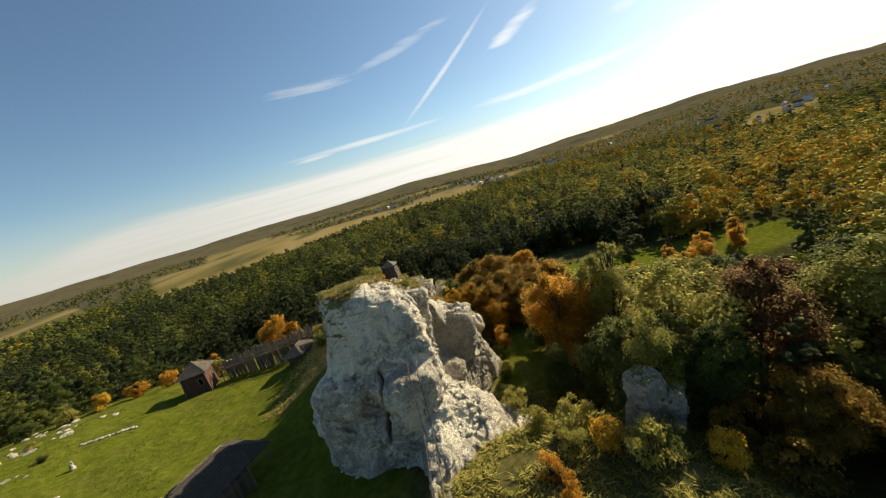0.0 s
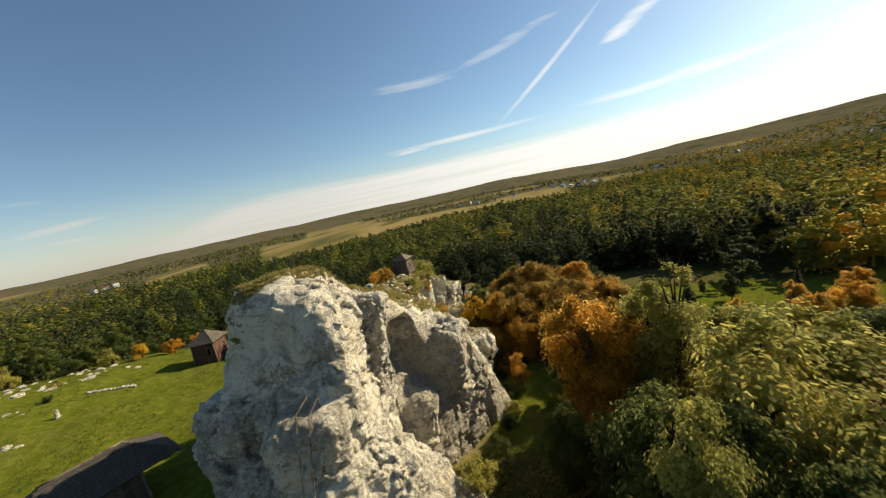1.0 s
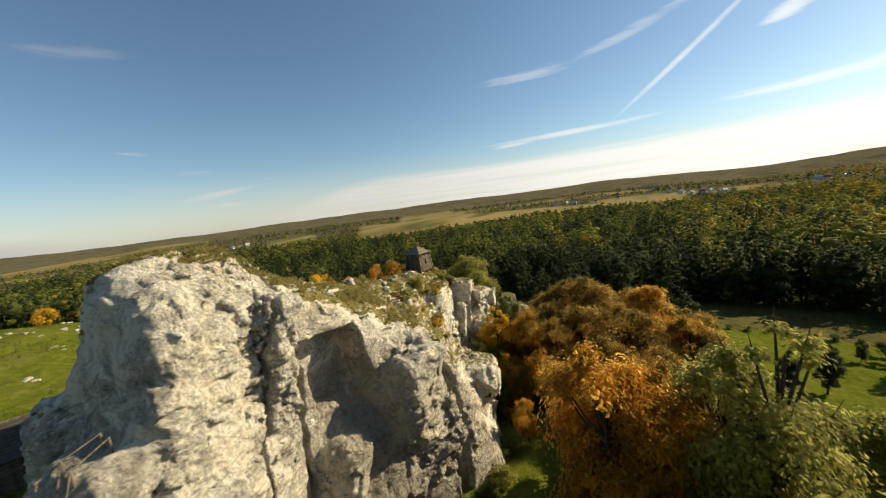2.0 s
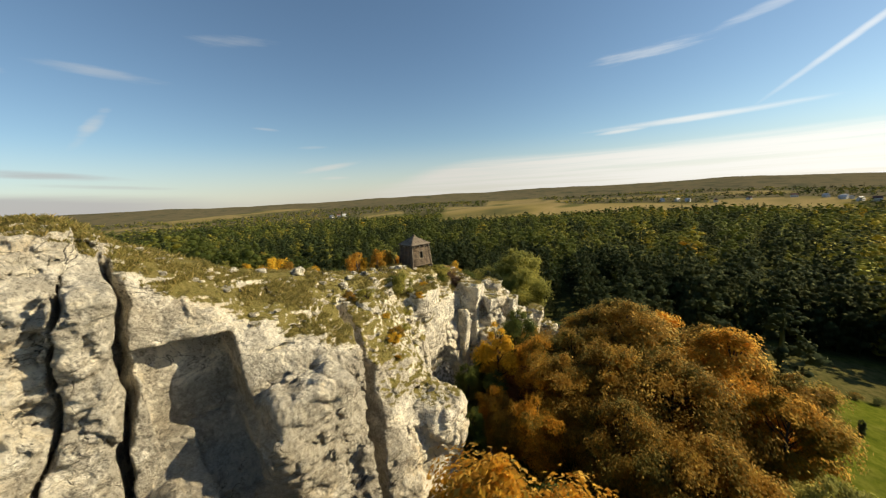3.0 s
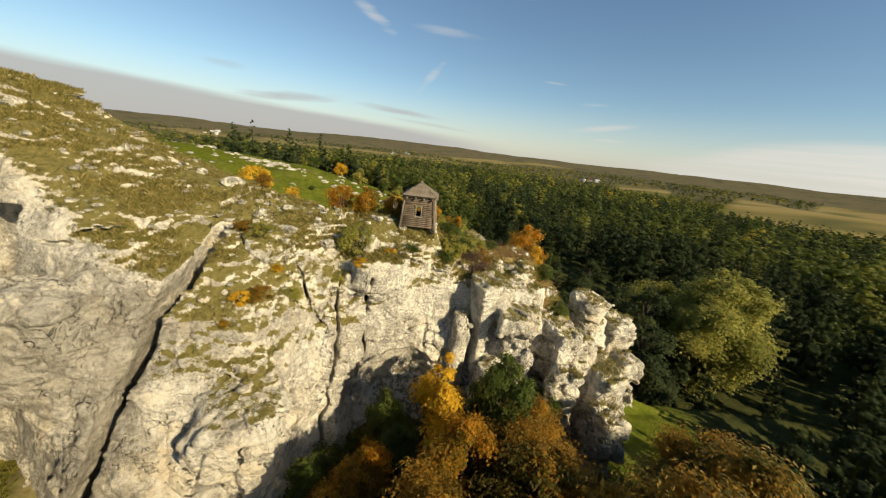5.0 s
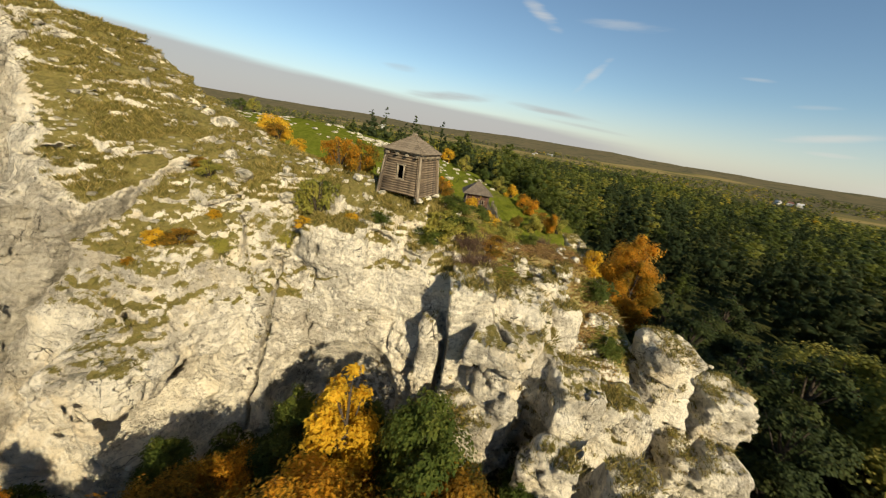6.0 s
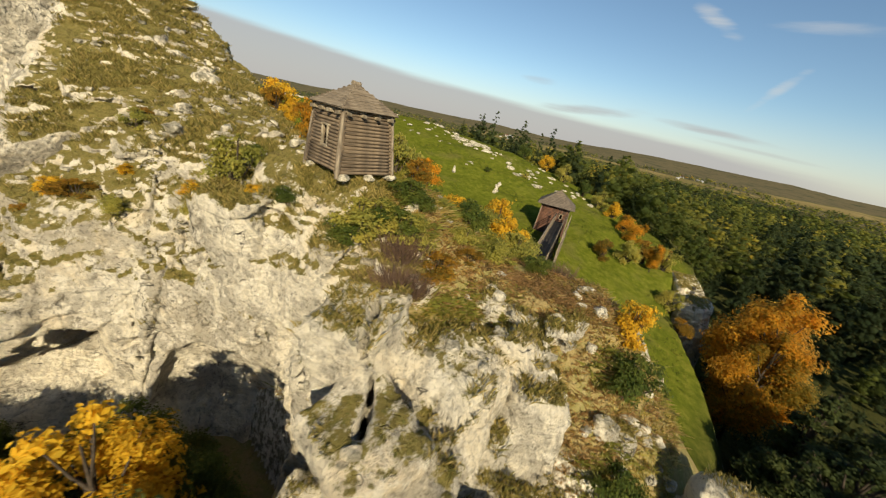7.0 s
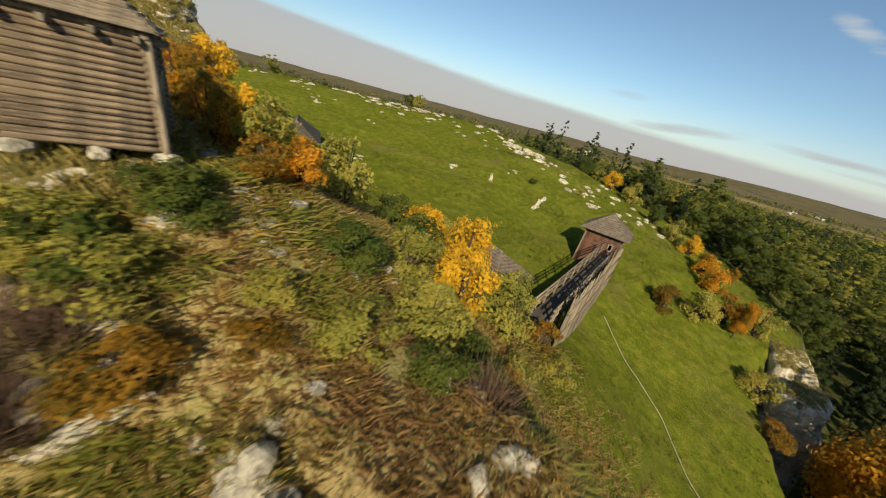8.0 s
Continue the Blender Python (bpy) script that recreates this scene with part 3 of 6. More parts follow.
# the ridge from south to north: y, height and x of its crest, x and height of its eastern edge, x of its eastern foot, x of its western edge
RIDGE_Y = (34, 39, 42, 45, 49, 52, 55, 58, 62, 65.5, 69, 72.2, 74.4, 77, 79, 83, 86, 88.5, 90.5, 92)
CREST_Z = (34.0, 34.6, 35.0, 35.2, 34.4, 32.0, 30.6, 29.4, 27.9, 26.8, 26.1, 25.6, 25.5, 25.3, 25.2, 24.75, 23.95, 22.3, 20.8, 14)
CREST_X = (-13, -13.5, -13.5, -13.8, -14.2, -15, -15.5, -15.5, -15, -14.6, -14.4, -14.2, -14, -14, -14, -14, -14, -14, -14, -14)
EDGE_X = (-7.6, -7.4, -7.3, -7.8, -9.0, -8.7, -6.2, -5.2, -4.4, -5.0, -6.2, -7.0, -8.8, -9.0, -9.8, -10.1, -10.6, -10.9, -11, -12)
EDGE_Z = (31.0, 31.6, 32.2, 32.8, 31.8, 29.8, 27.2, 25.4, 24.0, 23.2, 22.6, 21.8, 21.0, 21.4, 22.6, 22.8, 22.2, 20.5, 19.0, 12)
FOOT_X = (-5.6, -5.4, -5.2, -5.8, -6.0, -5.2, -2.4, -0.4, 3.0, 4.2, 3.0, 1.4, -3.2, -5.0, -7.6, -8.2, -8.6, -9.2, -9.4, -10)
WEST_X = (-18, -18, -18, -18.6, -20.5, -21.5, -21.5, -21.5, -20.5, -19.5, -18.5, -17.5, -17, -17, -17, -17, -17, -16, -15, -15)


def ridge_field(p):
    """How far places lie above (+) or inside (-) the long ridge of the crag."""
    x, y, z = p[:, 0], p[:, 1], p[:, 2]
    t, xc, xe, ze, xf, xw = (np.interp(y, RIDGE_Y, v) for v in (CREST_Z, CREST_X, EDGE_X, EDGE_Z, FOOT_X, WEST_X))
    top = np.where(x > xc, t - (t - ze) * np.clip((x - xc) / (xe - xc), 0, 3) ** 1.3, t - 0.10 * (xc - x))
    roof = (z - top) * 0.90
    lean = (ze - 5) / np.maximum(xf - xe, 0.6)
    # the face bulges: steeper towards its foot
    h = np.clip((ze - z) / np.maximum(ze - 5, 1), -0.3, 1.3)
    face = (x - (xe + (xf - xe) * np.sign(h) * np.abs(h) ** 0.74)) * lean / np.sqrt(1 + lean * lean)
    west = (xw - np.where(y < 46, 0.22, 0.10) * (34 - z) - x) * 0.97
    south = (40.6 - 0.25 * (34 - z) - y + 0.05 * np.abs(x + 13) ** 1.5) * 0.95
    d = soft_max(roof, face, 2.2)
    d = soft_max(d, west, 1.4)
    d = soft_max(d, south, 1.8)
    d = np.maximum(d, y - 91.6)
    # the low rib that runs out to the south from the foot of the head
    u = np.clip((y - 27) / 13, 0, 1)
    rib_x, rib_z = -8.2 + 0.4 * u, 15.0 + 7.2 * u
    rib = (z - rib_z + 1.1 * np.maximum(x - rib_x, 0) + 2.6 * np.maximum(rib_x - 1.6 - x, 0)) * 0.55
    rib = np.maximum(rib, np.maximum(25 - y, y - 43))
    return soft_min(d, rib, 0.9).astype(np.float32)


def islands(faces, count):
    """The faces of each connected piece, as masks."""
    mark = np.arange(count)
    while len(faces):
        low = mark[faces].min(1)
        before = mark.copy()
        for k in range(faces.shape[1]):
            np.minimum.at(mark, faces[:, k], low)
        mark = mark[mark]
        if (mark == before).all():
            break
    tag = mark[faces[:, 0]] if len(faces) else np.zeros(0, int)
    return [tag == t for t in np.unique(tag)]


TURF = []


def crag(name, low, high, blocks, cuts, h, label, rough=1.0, category="rock", ridge=False, leaf_cover=0.8):
    """A rock grown on a grid from blocks, less the cuts, then weathered into joints and blocks."""
    low, high = np.array(low, float), np.array(high, float)
    n = np.ceil((high - low) / h).astype(int) + 1

    def whole_form(p):
        d = ridge_field(p) if ridge else np.full(len(p), 9.0, np.float32)
        for b in blocks:
            d = soft_min(d, slab(p, *b), 0.8)
        return d.astype(np.float32)

    def cut_form(p, c):
        return egg(p, *c[1:3]) if c[0] == "egg" else slab(p, *c[1:7])

    # coarse cells tell where the surface can lie; only those are worked out finely
    step = 4
    m = -(-n // step)
    g = np.stack(np.meshgrid(*[low[k] + (np.arange(m[k]) + 0.5) * step * h - 0.5 * h for k in range(3)], indexing="ij"), -1)
    p = g.reshape(-1, 3).astype(np.float32)
    d, reach = whole_form(p), 0.9 * step * h
    close = np.abs(d) < 1.7 + reach
    for c in cuts:
        e = cut_form(p, c)
        close |= (d < 1.5) & (np.abs(e) < 1.6 + reach)
        d = np.maximum(d, -e)

    def spread(v):
        v = v.reshape(m)
        for k in range(3):
            v = np.repeat(v, step, k)
        return v[:n[0], :n[1], :n[2]]

    field = spread(d).copy()
    active = np.argwhere(spread(close))
    for k0 in range(0, len(active), 400000):
        at = active[k0:k0 + 400000]
        p = (at * h + low).astype(np.float32)
        d = whole_form(p)
        near = np.abs(d) < 1.7
        q = p[near]
        if len(q):
            w = 1.05 * fbm(q / 5.5 + 2, 3)
            warp = np.stack([fbm(q / 3.0 + 11 * k, 2) for k in range(3)], 1)
            f1, gap, tag = cells((q + 0.9 * warp) / np.array((3.0, 3.0, 2.2)))
            w += (tag - 0.5) * 0.60 + 0.34 * np.exp(-gap / 0.05)
            f1, gap, tag = cells((q + 0.5 * warp) / np.array((1.1, 1.1, 0.6)) + 31)
            w += (tag - 0.5) * 0.36 + 0.14 * np.exp(-gap / 0.10)
            joint = 2 * vnoise(q / np.array((3.6, 3.6, 16.0)) + 7) - 1
            w += 0.45 * np.exp(-np.abs(joint) / 0.03)
            w += 0.34 * np.exp(-np.abs(fbm(q / np.array((3.2, 3.2, 2.4)) + 70, 3)) / 0.045) + 0.12 * np.exp(-np.abs(fbm(q / 1.3 + 90, 3)) / 0.06)
            w += 0.16 * fbm(q / 0.8 + 5, 3)
            # some faces are worn smooth, others are broken
            w *= 0.45 + 1.15 * smoothstep(0.32, 0.62, vnoise(q / np.array((4.2, 4.2, 3.0)) + 77))
            d[near] += rough * w
        for c in cuts:
            e = cut_form(p, c)
            beside = np.abs(e) < 2.0
            q = p[beside]
            if len(q):
                wave = c[7] if len(c) > 7 else 1.0
                bend = np.stack([fbm(q / 3.8 + 19 * k, 3) for k in range(3)], 1).astype(np.float32)
                e[beside] = cut_form(q + wave * bend, c) + 0.16 * fbm(q / 1.6 + 3, 3) + 0.07 * fbm(q / 0.5, 2)
            d = np.maximum(d, -e)
        field[tuple(at.T)] = d
    field[[0, -1]], field[:, [0, -1]], field[:, :, [0, -1]] = 1, 1, 1
    verts, quads = surface_net(field, low, h)
    # what lies well under the turf is never seen
    mid = verts[quads].mean(1)
    quads = quads[mid[:, 2] > ground_height(mid[:, 0], mid[:, 1]) - 0.8]
    used, back = np.unique(quads, return_inverse=True)
    verts, quads = verts[used], back.reshape(-1, 4)
    a, b, c = (verts[quads[:, k]] for k in (0, 1, 2))
    normal = np.cross(b - a, c - a)
    normal /= np.linalg.norm(normal, axis=1, keepdims=True) + 1e-9
    flat = normal[:, 2] > 0.76
    turf = np.full(len(verts), leaf_cover)
    if ridge:
        turf = smoothstep(3.2, 1.2, np.interp(verts[:, 1], RIDGE_Y, EDGE_Z) - verts[:, 2]) * smoothstep(42, 47, verts[:, 1] - 2.0 * (verts[:, 0] + 12.5))
        low_turf = 1.02 * smoothstep(63.5, 66, verts[:, 1]) * smoothstep(11, 5, np.interp(verts[:, 1], RIDGE_Y, EDGE_Z) - verts[:, 2])
        back = smoothstep(84, 86, verts[:, 1]) * smoothstep(-10.6, -11.8, verts[:, 0])
        turf = np.maximum(np.maximum(1.14 * turf, low_turf), 1.1 * back)
        flat &= turf[quads[:, 0]] > 0.5
    TURF.append(np.c_[verts[quads].mean(1)[flat], normal[flat]])
    # grey mask: lichen low on the niche face; the south end greyed too
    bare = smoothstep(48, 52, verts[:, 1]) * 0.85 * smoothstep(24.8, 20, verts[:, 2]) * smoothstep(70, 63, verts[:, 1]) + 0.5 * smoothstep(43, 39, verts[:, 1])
    lichen_shade = np.clip(bare + 0.5 * fbm(verts / 6 + 50, 3) - 0.3 * smoothstep(72, 78, verts[:, 1]) * smoothstep(103, 97, verts[:, 1]), 0, 1)
    # boulder greyed throughout: lichen, plus the trees' shade put into its colour
    if name == "shaded_boulder":
        lichen_shade = np.clip(lichen_shade + 0.9, 0, 1)
    if not ridge:
        # the joints divide it into its single spires
        whole = thing(name, None, label, category, "limestone crags")
        owner = np.argmin([slab(verts[quads].mean(1), *b) for b in blocks], 0)
        for k in range(len(blocks)):
            own = quads[owner == k]
            for island in islands(own, len(verts)):
                kept, inv = np.unique(own[island], return_inverse=True)
                part("rock_spire", mesh_from("rock_spire", verts[kept], inv.reshape(-1, 4), True, lichen_shade=lichen_shade[kept], turf=turf[kept]), M_ROCK, whole)
        return whole
    # the clefts divide it
    whole = thing(name, None, label, category, "limestone crags")
    mid = verts[quads].mean(1)
    split = [mid[:, 1] - (48.3 + 0.087 * (mid[:, 2] - 17)), mid[:, 1] - (63.3 + 0.28 * (mid[:, 2] - 14)), mid[:, 1] - 77.5]
    for k, piece in enumerate(("summit_block", "niche_block", "cleft_fin", "bluff")):
        own = np.ones(len(mid), bool)
        if k:
            own &= split[k - 1] > 0
        for later in split[k:]:
            own &= later <= 0
        kept, inv = np.unique(quads[own], return_inverse=True)
        part(piece, mesh_from(piece, verts[kept], inv.reshape(-1, 4), True, lichen_shade=lichen_shade[kept], turf=turf[kept]), M_ROCK, whole)
    return whole


def build_crags():
    crag("limestone_crag", (-27, 21, 0), (9, 91, 38), [
        # the head's lobes and the blocks that stand out of the face
        ((-10.2, 38.4, 16.0), (3.6, 2.4, 8.8), 18, 8, 0, 2.0), ((-18.2, 40.8, 16.5), (3.9, 3.8, 9.6), -12, 2, 3, 2.6),
        ((-9.9, 47.0, 17.5), (3.0, 1.3, 13.4), -4, -8, 5, 0.9),
        ((-3.6, 59.2, 12.0), (2.2, 3.4, 10.4), -6, 2, 14, 1.6), ((-6.0, 51.0, 12.0), (2.0, 2.0, 5.2), 14, 0, 14, 1.6),
        ((-1.4, 70.4, 9.8), (3.2, 2.6, 5.4), 14, 0, 14, 1.4), ((-10.0, 79.6, 17.5), (1.6, 2.6, 5.4), 10, 0, 2, 1.0),
    ], [
        ("slab", (-4.9, 52.9, 22.3), (4.6, 2.8, 3.3), -3, 4, 3, 0.3, 0.35), ("slab", (-5.2, 53.9, 17.9), (3.4, 1.5, 2.0), 0, 6, 46, 0.3, 0.4), ("slab", (-4.6, 60.4, 24.2), (2.0, 1.3, 0.22), 20, 14, 10, 0.1, 0.4),
        ("egg", (-3.4, 57.0, 19.2), (1.8, 0.62, 0.62)), ("egg", (-3.6, 58.3, 19.8), (1.5, 0.46, 0.46)), ("egg", (-3.8, 56.4, 21.0), (1.2, 0.26, 0.26)), ("egg", (-4.2, 58.0, 23.1), (1.6, 1.7, 0.28)),
        ("slab", (-5.0, 48.6, 17.0), (8.5, 0.36, 17.0), -5, -5, 0, 0.15, 1.1), ("slab", (-4.0, 45.2, 20.0), (6.0, 0.15, 13.0), -5, -12, 0, 0.1),
        ("slab", (-13.6, 36.6, 24.0), (0.35, 2.8, 7.0), -10, 12, 4, 0.2),
        ("slab", (-1.0, 63.3, 14.0), (8.6, 0.56, 16.0), -4, -15.6, 0, 0.3, 0.8), ("slab", (-6.6, 76.0, 14.0), (3.6, 0.14, 9.0), 16, -10, 0, 0.05),
        ("egg", (-2.0, 75.4, 8.6), (3.6, 2.4, 4.2)), ("slab", (-7.4, 82.6, 14.4), (1.5, 4.6, 0.28), 4, 3, 4, 0.1), ("slab", (-8.6, 78.2, 15.0), (2.4, 0.12, 6.0), 10, -6, 0, 0.05), ("egg", (-7.2, 81.4, 8.0), (3.8, 5.6, 6.0)), ("slab", (-1.6, 69.8, 11.0), (3.6, 3.1, 1.2), 0, 33, 4, 0.3, 0.4), ("slab", (-1.4, 72.6, 10.6), (3.4, 1.6, 1.9), 0, -30, 4, 0.4, 0.5), ("slab", (-7.6, 73.6, 20.0), (4.6, 0.12, 4.0), 30, 20, 0, 0.05),
    ], 0.165, "tall pale limestone crag with deep clefts, a niche and turf ledges", 0.68, ridge=True)
    crag("limestone_pinnacle", (-17, 85, -1), (-2, 98, 25), [
        ((-10.2, 90.2, 10.5), (1.9, 1.7, 10.4), 14, 4, 4, 0.4), ((-8.4, 92.2, 8.4), (1.8, 2.0, 10.2), -12, -4, 6, 0.4), ((-7.4, 91.0, 5.0), (1.6, 1.8, 8.0), 10, 0, 10, 0.4),
        ((-12.4, 92.0, 9.0), (2.4, 3.6, 10.0), 0, 0, 0, 1.2), ((-10.6, 94.0, 8.0), (2.2, 1.8, 9.6), 12, 0, 8, 1.0), ((-9.6, 87.6, 9.0), (1.0, 0.9, 8.4), 10, 0, 4, 0.6),
    ], [("slab", (-8.0, 88.9, 12.0), (4.0, 0.32, 10.0), 8, 3, 0, 0.2), ("slab", (-9.4, 91.3, 17), (3, 0.14, 6), 30, 10, 0, 0.05)], 0.21, "white limestone pinnacle split by a cleft from the bluff", 0.75, leaf_cover=0.68)
    crag("limestone_pinnacle", (-16, 92, -4), (6, 108, 20), [
        ((-7.2, 98.0, 8.5), (1.5, 1.6, 8.9), 10, 3, 4, 0.35), ((-5.0, 96.8, 6.0), (1.3, 1.3, 8.6), -14, 0, 8, 0.35), ((-4.0, 99.6, 6.0), (1.5, 1.5, 8.8), 24, -4, 6, 0.35),
        ((-1.2, 99.4, 4.5), (1.4, 1.6, 8.8), 0, 0, 9, 0.35), ((-9.5, 97.5, 8.0), (2.0, 2.2, 8.2), 0, 0, 0, 1.0), ((-10.6, 101.5, 6.5), (2.0, 2.2, 8.0), 16, 0, 0, 1.0),
    ], [("slab", (-6.2, 97.6, 9), (0.3, 4, 10), 20, 0, 6, 0.1), ("slab", (-2.6, 99.6, 8), (0.25, 3, 10), 10, 0, 8, 0.1)], 0.2,
        "cluster of narrow grey limestone pinnacles", 0.75, leaf_cover=0.75)
    crag("limestone_outcrop", (-25, 99, -4), (-8, 118, 20), [
        ((-15.4, 105.2, 8.6), (2.2, 2.3, 8.2), 20, -4, 4, 1.0), ((-18.0, 111.0, 6.0), (2.2, 2.4, 7.2), 10, -6, 6, 0.9), ((-13.0, 109.0, 3.5), (2.2, 3.0, 7.0), 0, 0, 4, 1.0),
    ], [("slab", (-16.8, 108.2, 7), (5, 0.3, 9), 10, -6, 0, 0.1), ("slab", (-15.0, 105.0, 14.6), (4, 4, 0.15), 10, 8, 4, 0.05)], 0.22,
        "grey layered limestone outcrop over the gorge", 0.7, leaf_cover=0.6)
    crag("limestone_ledge", (-25.5, 90, 4), (-8, 104, 24), [
        ((-12.6, 94.6, 12.5), (1.9, 1.8, 4.6), 14, 0, 8, 0.8), ((-12.0, 98.4, 10.5), (1.8, 2.0, 4.4), -20, 0, 6, 0.8), ((-16.6, 99.4, 14.8), (1.6, 1.4, 3.0), 24, 0, 4, 0.7), ((-13.6, 92.4, 16.4), (1.3, 1.1, 2.6), 10, 0, 6, 0.6), ((-18.8, 98.0, 17.4), (1.2, 1.0, 2.4), 0, 0, 0, 0.6),
        ((-15.4, 95.2, 17.2), (1.4, 1.3, 3.4), 20, 0, 8, 0.7), ((-17.2, 96.2, 17.8), (1.3, 1.3, 3.0), -10, 0, 6, 0.7), ((-14.2, 96.6, 15.6), (1.8, 1.4, 3.2), 30, 0, 0, 0.8),
        ((-19.6, 95.2, 17.8), (1.3, 1.0, 2.6), 24, 0, 6, 0.5), ((-20.4, 98.6, 16.0), (1.5, 1.2, 2.6), 10, 0, 8, 0.5), ((-13.4, 93.8, 10.6), (1.6, 1.3, 3.0), 0, 0, 8, 0.6), ((-23.0, 100.0, 13.6), (1.4, 1.2, 2.6), 20, 0, 0, 0.5), ((-16.0, 93.0, 18.6), (0.9, 0.8, 1.9), 40, 0, 0, 0.4),
    ], [], 0.18, "white limestone ledge in a dry grass slope", 0.7, leaf_cover=0.75)
    crag("gorge_cliff", (-90, 100, -14), (-60, 118, 11), [
        ((-80.0, 108.0, -1.0), (5.0, 2.6, 9.0), 10, 8, 0, 1.2), ((-70.5, 109.0, 0.0), (4.0, 2.4, 7.6), -8, 8, 0, 1.2), ((-75.0, 109.5, -4), (8, 2.6, 8), 0, 4, 0, 1.4),
    ], [], 0.34, "limestone cliff at the brink of the wooded gorge", 0.8)
    crag("shaded_boulder", (6, 24, 4), (22, 38, 25), [
        ((13.4, 31.6, 14.0), (1.5, 1.8, 6.4), 10, 4, 4, 0.9), ((15.2, 31.0, 12.6), (1.5, 1.7, 5.6), -20, 0, 8, 0.9),
    ], [], 0.24, "lichen-covered limestone boulder among trees, coloured dark for their shade", 0.5)


build_crags()

# ---- plants ----
def tube(points, radii, sides=7):
    """Corners and quads of a limb along a line of points."""
    pts = np.array(points, float)
    way = np.gradient(pts, axis=0)
    way /= np.linalg.norm(way, axis=1, keepdims=True)
    side = np.cross(way, (0.31, 0.95, 0.05))
    side /= np.linalg.norm(side, axis=1, keepdims=True)
    other = np.cross(way, side)
    a = np.linspace(0, 2 * np.pi, sides, endpoint=False)
    ring = np.cos(a)[None, :, None] * side[:, None] + np.sin(a)[None, :, None] * other[:, None]
    verts = (pts[:, None] + ring * np.array(radii)[:, None, None]).reshape(-1, 3)
    i = np.arange(len(pts) - 1)[:, None] * sides + np.arange(sides)[None]
    j = np.arange(len(pts) - 1)[:, None] * sides + (np.arange(sides)[None] + 1) % sides
    return verts, np.stack([i, j, j + sides, i + sides], -1).reshape(-1, 4)


def joined(pieces):
    verts, faces, base = [], [], 0
    for v, f in pieces:
        verts.append(v)
        faces.append(f + base)
        base += len(v)
    return np.concatenate(verts), np.concatenate(faces)


def cards(rng, centres, outward, size, slim=0.6, wild=0.75):
    """Small folded leaves at the given places, facing roughly outward."""
    n = len(centres)
    normal = outward + rng.normal(0, wild, (n, 3))
    normal /= np.linalg.norm(normal, axis=1, keepdims=True)
    u = np.cross(normal, rng.normal(0, 1, (n, 3)))
    u /= np.linalg.norm(u, axis=1, keepdims=True)
    v = np.cross(normal, u)
    s = size * rng.uniform(0.6, 1.35, (n, 1))
    fold = normal * s * 0.22
    verts = np.stack([centres - u * s, centres - v * s * slim + fold, centres + u * s, centres + v * s * slim + fold], 1).reshape(-1, 3)
    return verts, np.arange(4 * n).reshape(-1, 4)


def clumps(rng, centres, sizes, squash=0.8):
    """A lumpy solid mass of foliage round each centre: 12 corners and 20 faces, as quads with a doubled corner."""
    g = (1 + 5 ** 0.5) / 2
    ball = np.array([(-1, g, 0), (1, g, 0), (-1, -g, 0), (1, -g, 0), (0, -1, g), (0, 1, g), (0, -1, -g), (0, 1, -g), (g, 0, -1), (g, 0, 1), (-g, 0, -1), (-g, 0, 1)]) / (1 + g * g) ** 0.5
    sides = np.array([(0, 11, 5), (0, 5, 1), (0, 1, 7), (0, 7, 10), (0, 10, 11), (1, 5, 9), (5, 11, 4), (11, 10, 2), (10, 7, 6), (7, 1, 8),
                      (3, 9, 4), (3, 4, 2), (3, 2, 6), (3, 6, 8), (3, 8, 9), (4, 9, 5), (2, 4, 11), (6, 2, 10), (8, 6, 7), (9, 8, 1)])
    n = len(centres)
    swell = rng.uniform(0.55, 1.4, (n, 12, 1))
    verts = centres[:, None] + ball[None] * swell * sizes[:, None, None] * (1, 1, squash)
    faces = sides[None] + 12 * np.arange(n)[:, None, None]
    return verts.reshape(-1, 3), faces.reshape(-1, 3)


